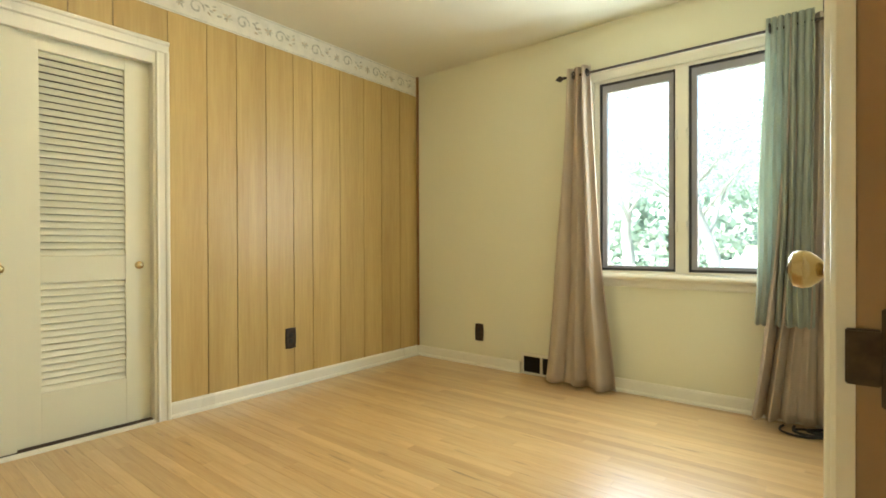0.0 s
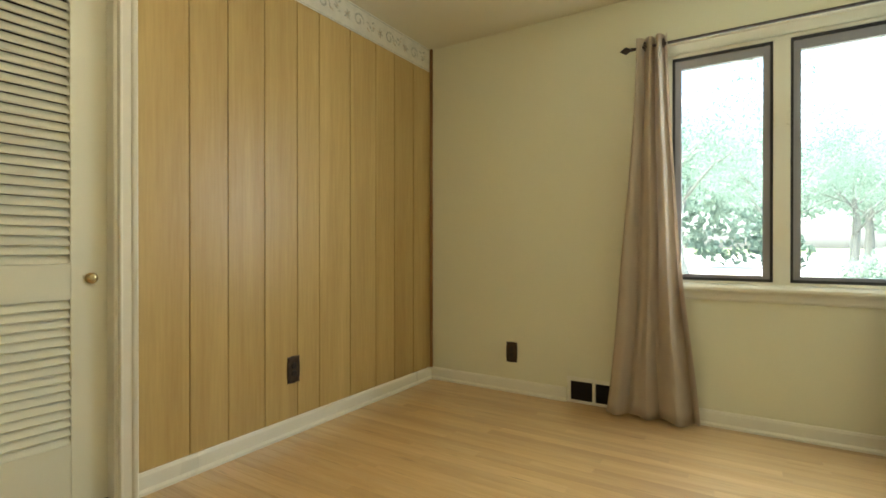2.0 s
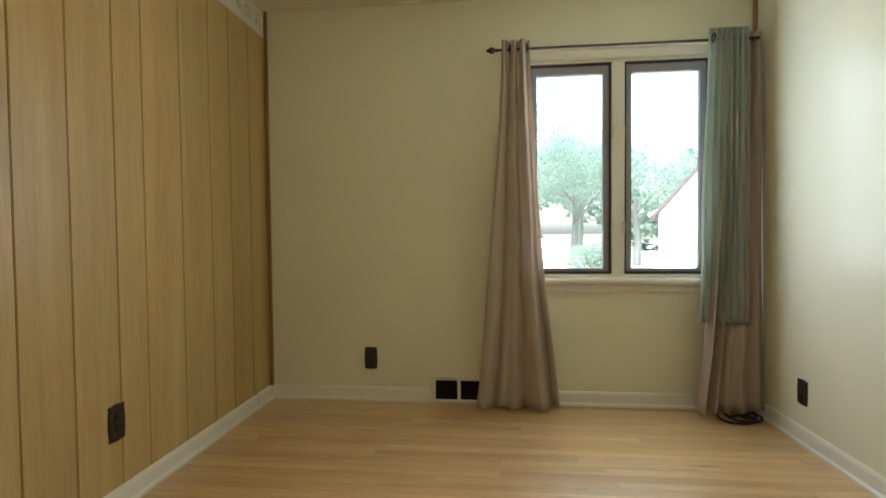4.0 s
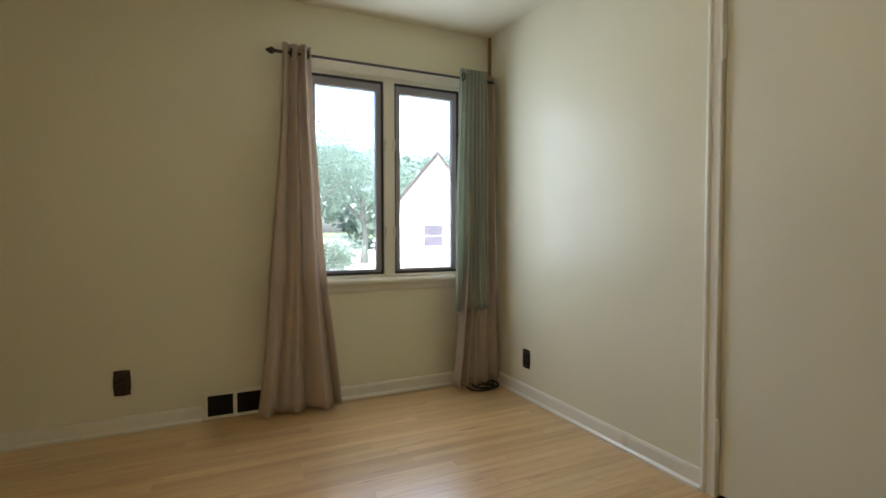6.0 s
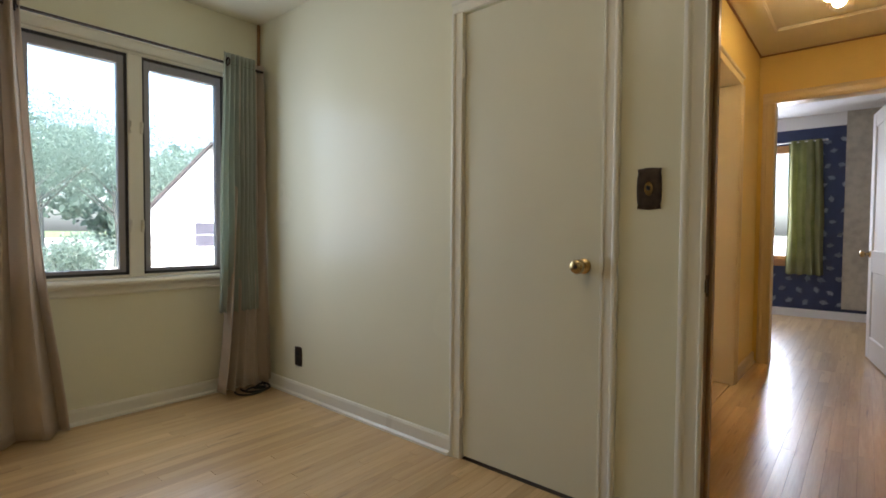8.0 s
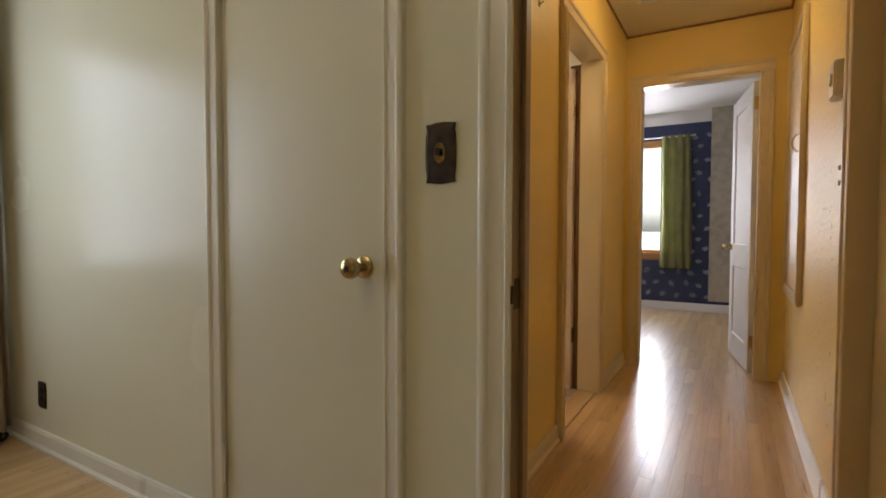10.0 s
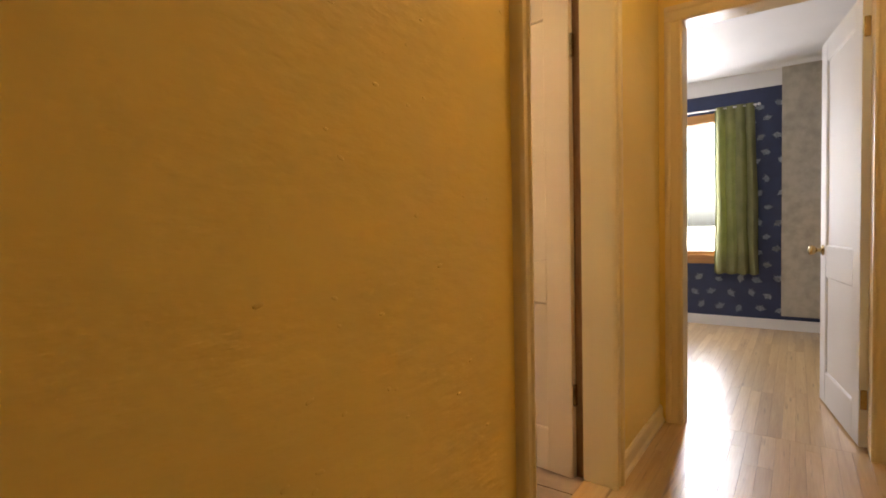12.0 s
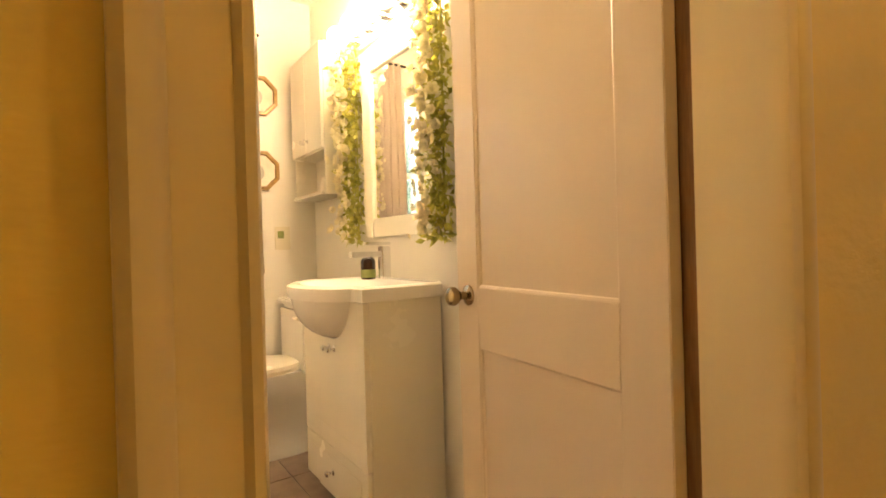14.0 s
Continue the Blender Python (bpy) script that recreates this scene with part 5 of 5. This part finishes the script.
# ---------------------------------------------------------------- outside
GZ = -0.75
gb = bmesh.new()
bmesh.ops.create_grid(gb, x_segments=8, y_segments=8, size=900, matrix=Matrix.Translation((0, 0, GZ)))
structure("ground", gb, LAWN, "sunlit lawn around the house")
structure("driveway", box_bm(-70, 700, 9.0, 130.0, GZ - 0.1, GZ + 0.03), DRIVE, "pale concrete drive beyond the window")
# Made-up pale slab over the lawn, so the pine window's view glares white
structure("white_ground_east", box_bm(7.2, 880, -500, 8.9, GZ - 0.1, GZ + 0.03), DRIVE, "pale ground added to whiten the view beyond the pine window")
solid("foundation", [(XL - 0.8, 6.1, YN + 0.001, YN + 0.15, GZ, -0.12)], DRIVE, "pale house foundation")


def leaf_cloud(name, centres, n, size, m, parent, seed):
    """Many small tilted leaf clumps scattered over uneven blobs."""
    g = np.random.default_rng(seed)
    cs = np.array(centres)
    pick = g.choice(len(cs), n, p=cs[:, 3] ** 2 / (cs[:, 3] ** 2).sum())
    d = g.normal(size=(n, 3))
    d /= np.linalg.norm(d, axis=1)[:, None]
    r = cs[pick, 3] * g.uniform(0.45, 1.08, n) ** 0.6
    c = cs[pick, :3] + d * r[:, None] * np.array((1, 1, 0.8))
    a = g.normal(size=(n, 3))
    a /= np.linalg.norm(a, axis=1)[:, None]
    b = np.cross(a, g.normal(size=(n, 3)))
    b /= np.linalg.norm(b, axis=1)[:, None]
    s = size * g.uniform(0.5, 1.4, n)[:, None]
    V = np.stack([c - a * s, c + b * s * 0.55, c + a * s, c - b * s * 0.55], 1).reshape(-1, 3)
    F = np.arange(4 * n).reshape(-1, 4)
    me = bpy.data.meshes.new(name)
    me.from_pydata(V.tolist(), [], F.tolist())
    me.materials.append(m)
    ob = new(name, me)
    ob.parent = parent
    return ob


def tree(x, y, height, spread, seed, lean=0.0, n=9000, label="leafy broad maple tree with a dark trunk"):
    g = random.Random(seed)
    t = thing("tree", label, "tree", group="trees outside")
    bm = bmesh.new()
    p, r = Vector((x, y, GZ)), 0.05 + 0.026 * height
    tips = []
    up = Vector((lean, 0, 1)).normalized()
    for k in range(4):
        q = p + up * height * 0.13 + Vector((g.uniform(-.12, .12), g.uniform(-.12, .12), 0))
        add_tube(bm, p, q, r, r * 0.82, seg=10)
        p, r = q, r * 0.82
    for k in range(8):
        a = 2 * math.pi * k / 8 + g.uniform(-.3, .3)
        b0 = p - up * g.uniform(0, 0.22) * height
        b1 = b0 + Vector((math.cos(a) * spread * 0.38, math.sin(a) * spread * 0.38, height * g.uniform(0.10, 0.24)))
        b2 = b1 + Vector((math.cos(a) * spread * 0.32, math.sin(a) * spread * 0.32, height * g.uniform(0.04, 0.16)))
        add_tube(bm, b0, b1, r * 0.5, r * 0.3, seg=7), add_tube(bm, b1, b2, r * 0.3, r * 0.1, seg=6)
        tips += [b1, b2]
    part("trunk", bm, BARK, t, smooth=True)
    cs = [(v.x + g.uniform(-.3, .3), v.y + g.uniform(-.3, .3), v.z + g.uniform(-.2, .5), spread * g.uniform(0.2, 0.34)) for v in tips]
    cs += [(p.x + g.uniform(-.5, .5) * spread, p.y + g.uniform(-.5, .5) * spread, p.z + height * g.uniform(0.05, 0.4), spread * g.uniform(0.18, 0.34)) for _ in range(10)]
    leaf_cloud("crown", cs, n * 2, 0.042, FOLIAGE, t, seed)
    return t


def shrub(x, y, r, h, seed, label="rounded pale green shrub beside the drive"):
    g = random.Random(seed)
    t = thing("shrub", label, "shrub", group="shrubs outside")
    bm = bmesh.new()
    for k in range(6):
        a = g.uniform(0, 6.28)
        add_tube(bm, (x, y, GZ), (x + math.cos(a) * r * 0.5, y + math.sin(a) * r * 0.5, GZ + h * 0.6), 0.03, 0.012, seg=6)
    part("stems", bm, BARK, t)
    cs = [(x + g.uniform(-.6, .6) * r, y + g.uniform(-.6, .6) * r, GZ + h * g.uniform(0.35, 0.72), r * g.uniform(0.3, 0.5)) for _ in range(10)]
    leaf_cloud("leaves", cs, 5200, 0.045, BUSHLEAF, t, seed)


tree(-2.0, 13.5, 6.4, 3.4, 1, lean=-0.32)
tree(-6.5, 19.0, 8.5, 4.2, 2)
tree(-0.3, 22.0, 7.0, 3.8, 4)
tree(2.4, 25.0, 7.0, 4.2, 5)
tree(6.0, 27.0, 7.0, 4.2, 6)
tree(0.8, 30.0, 7.5, 5.0, 10)
tree(4.2, 33.0, 9.0, 5.0, 14)
tree(9.5, 31.0, 9.0, 5.2, 15)
shrub(2.2, 17.6, 1.25, 1.75, 11)

nb = thing("neighbour_house", "white gabled house with clapboard siding and grey roof", "house")
NX0, NX1, NY, NPK, NZE = 3.05, 6.45, 14.2, 3.50, 1.55
cx = (NX0 + NX1) / 2
bm = bmesh.new()
prof = [(NX0, GZ), (NX1, GZ), (NX1, NZE), (cx, NPK), (NX0, NZE)]
fv = [bm.verts.new((x, NY, z)) for x, z in prof]
bv = [bm.verts.new((x + 4.4, NY + 7, z)) for x, z in prof]
bm.faces.new(fv), bm.faces.new(bv[::-1])
for k in range(5):
    bm.faces.new((fv[k], bv[k], bv[(k + 1) % 5], fv[(k + 1) % 5]))
bmesh.ops.recalc_face_normals(bm, faces=bm.faces)
nwall = part("wall", bm, SIDING, nb, "white clapboard wall")
cl = bmesh.new()
z = GZ + 0.1
while z < NPK - 0.15:
    half = (NX1 - NX0) / 2 if z < NZE else (NPK - z) / (NPK - NZE) * (NX1 - NX0) / 2
    add_box(cl, cx - half + 0.02, cx + half - 0.02, NY - 0.012, NY + 0.004, z, z + 0.012)
    z += 0.14
part("clapboards", cl, SIDING, nb)
for s in (-1, 1):
    rf = bmesh.new()
    e = Vector((cx + s * (NX1 - NX0) / 2 * 1.10, 0, NPK - (NPK - NZE) * 1.10))
    pk = Vector((cx, 0, NPK))
    vs = []
    for y, sx in ((NY - 0.18, -0.11), (NY + 7.1, 4.46)):
        for pt, dz in ((e, 0), (pk, 0), (pk, 0.10), (e, 0.10)):
            vs.append(rf.verts.new((pt.x + sx, y, pt.z + dz)))
    for f_ in ((0, 1, 2, 3), (7, 6, 5, 4), (0, 4, 5, 1), (1, 5, 6, 2), (2, 6, 7, 3), (3, 7, 4, 0)):
        rf.faces.new([vs[i] for i in f_])
    bmesh.ops.recalc_face_normals(rf, faces=rf.faces)
    part("roof", rf, ROOF, nb)
nw = part("window", box_bm(4.22, 4.88, NY - 0.03, NY + 0.02, 0.60, 1.27, bevel=0.01), EXTGLASS, nb, "dark sash window")
wf = bmesh.new()
for b in ((4.17, 4.22, NY - 0.05, NY, 0.55, 1.32), (4.88, 4.93, NY - 0.05, NY, 0.55, 1.32), (4.22, 4.88, NY - 0.05, NY, 1.27, 1.32), (4.22, 4.88, NY - 0.05, NY, 0.55, 0.60), (4.22, 4.88, NY - 0.035, NY, 0.925, 0.938)):
    add_box(wf, *b)
part("frame", wf, SIDING, nw)
fe = thing("rail_fence", "low pale wooden rail fence across the lawn", "fence")
for i in range(9):
    part("post", box_bm(-14 + i * 2.0 - 0.05, -14 + i * 2.0 + 0.05, 18.4, 18.5, GZ, GZ + 1.0), DRIVE, fe)
for z in (0.45, 0.85):
    part("rail", box_bm(-14.1, 2.1, 18.43, 18.47, GZ + z, GZ + z + 0.09), DRIVE, fe)
# far woods closing the view
g = np.random.default_rng(77)
cs = [(-60 + i * 1.3, 46 + g.uniform(-6, 6), GZ + g.uniform(1.0, 8.5), g.uniform(1.8, 3.6)) for i in range(105)]
wd = leaf_cloud("far_woods", cs, 52000, 0.36, FOLIAGE, None, 78)
tagged(wd, "distant leafy woods", "woods", kind="stuff")

# ---------------------------------------------------------------- pieces: oak panelling, boards, tiles
edges = [0.925, 1.142, 1.325, 1.525, 1.730, 1.886, 2.132, 2.368, 2.559, 2.774, 2.998]
for a, b in zip(edges, edges[1:]):
    part("board", box_bm(XL - 0.012, XL, a + 0.0015, b - 0.0015, 0.0, H - 0.001, bevel=0.0025), PANEL, west)
low = [-0.34, -0.13, 0.08, 0.27, 0.47, 0.66, 0.925]
for a, b in zip(low, low[1:]):
    part("board", box_bm(XL - 0.012, XL, a + 0.0015, b - 0.0015, 2.02, H - 0.001, bevel=0.0025), PANEL, west)
for a, b in zip([YS, -1.0, -0.8, -0.6], [-1.0, -0.8, -0.6, -0.34]):
    part("board", box_bm(XL - 0.012, XL, a + 0.0015, b - 0.0015, 0.0, H - 0.001, bevel=0.0025), PANEL, west)


def board_mesh(x0, x1, y0, y1):
    c = 0.0005
    lo = [(x0, y0, -0.012), (x1, y0, -0.012), (x1, y1, -0.012), (x0, y1, -0.012)]
    md = [(x0, y0, -c), (x1, y0, -c), (x1, y1, -c), (x0, y1, -c)]
    hi = [(x0 + c, y0 + c, 0), (x1 - c, y0 + c, 0), (x1 - c, y1 - c, 0), (x0 + c, y1 - c, 0)]
    V = lo + md + hi
    F = [(8, 9, 10, 11)]
    for o in (0, 4):
        F += [(o + k, o + (k + 1) % 4, o + 4 + (k + 1) % 4, o + 4 + k) for k in range(4)]
    return V, F


def boards(x0, x1, y0, y1, seed, width=0.0572):
    """Strip flooring: rows of random lengths with staggered ends."""
    g = random.Random(seed)
    y, gap = y0, 0.0004
    while y < y1 - 0.004:
        w = min(width, y1 - y)
        x = x0 - g.uniform(0, 0.9)
        while x < x1 - 0.002:
            L = g.choice((0.55, 0.75, 0.95, 1.2, 1.5, 1.9))
            a, b = max(x, x0), min(x + L, x1)
            if b - a > 0.01:
                yield a + gap * 0.5, b - gap * 0.5, y + gap * 0.5, y + w - gap * 0.5
            x += L
        y += width


def lay(parent, rects, m, one=False):
    if one:
        V, F = [], []
        for r in rects:
            v, f = board_mesh(*r)
            F += [tuple(i + len(V) for i in q) for q in f]
            V += v
        me = bpy.data.meshes.new("boards")
        me.from_pydata(V, [], F)
        me.materials.append(m)
        ob = new("boards", me)
        ob.parent = parent
        ob["kind"] = "stuff"
        return
    for r in rects:
        v, f = board_mesh(*r)
        me = bpy.data.meshes.new("board")
        me.from_pydata(v, [], f)
        me.materials.append(m)
        ob = new("board", me)
        ob.parent = parent


fl = bpy.data.objects["floor"]
room = list(boards(XL, 0.0, YS, YN, 5))
near = [r for r in room if r[2] > 0.55][:230]
rest = [r for r in room if r not in near]
hall = list(boards(0.0, FX0 - 0.06, HY0, HY1, 6))
hall_near = [r for r in hall if r[1] > 0.9][:70]
lay(fl, near + hall_near, OAK)
lay(fl, rest + [r for r in hall if r not in hall_near], OAK, one=True)
lay(bpy.data.objects["floor_far"], list(boards(FX0 - 0.06, FX1, -2.2, 2.6, 7)), OAK, one=True)
structure("threshold_bath", box_bm(BX0, BX1, HY1 + 0.001, BY0, -0.02, 0.006, bevel=0.003), OAK, "oak bathroom threshold")
fb = bpy.data.objects["floor_bath"]
tw_ = 0.30
for i in range(6):
    for j in range(9):
        x0, y0 = 0.78 + i * tw_, BY0 + j * tw_
        x1, y1 = min(x0 + tw_, XB), min(y0 + tw_, YN)
        if x1 - x0 < 0.02 or y1 - y0 < 0.02:
            continue
        v, f = board_mesh(x0 + 0.003, x1 - 0.003, y0 + 0.003, y1 - 0.003)
        me = bpy.data.meshes.new("tile")
        me.from_pydata([(a, b, c * 0.5) for a, b, c in v], [], f)
        me.materials.append(TILE)
        ob = new("tile", me)
        ob.parent = fb

# a nail left in the cream wall
nl = thing("nail", "small dark nail driven into the cream wall", "nail")
part("shank", add_tube(bmesh.new(), (0.0, 0.40, 1.905), (-0.016, 0.40, 1.909), 0.0014, seg=8), IRON, nl)
part("head", add_tube(bmesh.new(), (-0.016, 0.40, 1.909), (-0.0175, 0.40, 1.9093), 0.0035, seg=10), IRON, nl)

# printed scrolls, leaves and flowers of the border paper
rng = random.Random(19)
ink, tan = bmesh.new(), bmesh.new()


def printed(bm_, pts, y, z, sc, turn=0.0):
    c, s_ = math.cos(turn), math.sin(turn)
    bm_.faces.new([bm_.verts.new((XL + 0.0036, y + sc * (u * c - v * s_), z + sc * (u * s_ + v * c))) for u, v in pts])


LEAFLET = [(0, 0), (0.35, 0.20), (0.75, 0.16), (1.0, 0), (0.7, -0.15), (0.3, -0.16)]
y, k = -0.75, 0
while y < YN - 0.08:
    z = 2.353 + rng.uniform(-0.008, 0.008)
    if k % 3 == 0:
        for q in range(7):
            printed(tan if q % 2 else ink, LEAFLET, y, z, rng.uniform(0.026, 0.036), q * 0.9 + rng.uniform(-0.2, 0.2))
    elif k % 3 == 1:
        for q in range(14):
            a = q * 0.5
            r = 0.044 - 0.0024 * q
            printed(ink, [(-0.5, -0.22), (0.5, -0.3), (0.5, 0.3), (-0.5, 0.22)], y + r * math.cos(a), z + r * math.sin(a), 0.020, a + 1.57)
    else:
        for q in range(6):
            printed(ink if q % 3 else tan, LEAFLET, y + rng.uniform(-0.02, 0.02), z - 0.03 + q * 0.012, rng.uniform(0.028, 0.040), (0.4 if q % 2 else 2.7) + rng.uniform(-0.3, 0.3))
    y += rng.uniform(0.085, 0.105)
    k += 1
for z in (2.276, 2.426):
    printed(ink, [(-0.8, 0), (YN - 0.026, 0), (YN - 0.026, 0.004), (-0.8, 0.004)], 0, z, 1.0)
border = bpy.data.objects["trim_border"]
for bm_, m_ in ((ink, BORDERINK), (tan, BORDERTAN)):
    bmesh.ops.recalc_face_normals(bm_, faces=bm_.faces)
    part("print", bm_, m_, border)["kind"] = "stuff"

# small plaster runs and bumps under the hall paint
rng = random.Random(31)
bm = bmesh.new()
for k in range(40):
    x, z, r = rng.uniform(0.55, BX0 - 0.09), rng.uniform(0.55, 1.6), rng.uniform(0.0022, 0.0055)
    bmesh.ops.create_icosphere(bm, subdivisions=2, radius=1.0, matrix=pose(x, HY1, z, 0, rng.uniform(-25, 25), 0) @ Matrix.Diagonal((r * rng.uniform(1.0, 2.2), r * 0.13, r * 0.8, 1)))
for k in range(70):
    x, z, r = rng.uniform(0.97, 1.55), rng.uniform(0.25, 1.2) ** 1.2, rng.uniform(0.003, 0.007)
    bmesh.ops.create_icosphere(bm, subdivisions=2, radius=1.0, matrix=pose(x, HY0, z, 0, rng.uniform(-40, 40), 0) @ Matrix.Diagonal((r * rng.uniform(0.8, 1.8), r * 0.18, r * rng.uniform(0.8, 1.8), 1)))
for f in bm.faces:
    f.smooth = True
structure("plaster_bumps", bm, YELLOW, "small paint-covered plaster bumps on the mustard hall wall")["kind"] = "stuff"
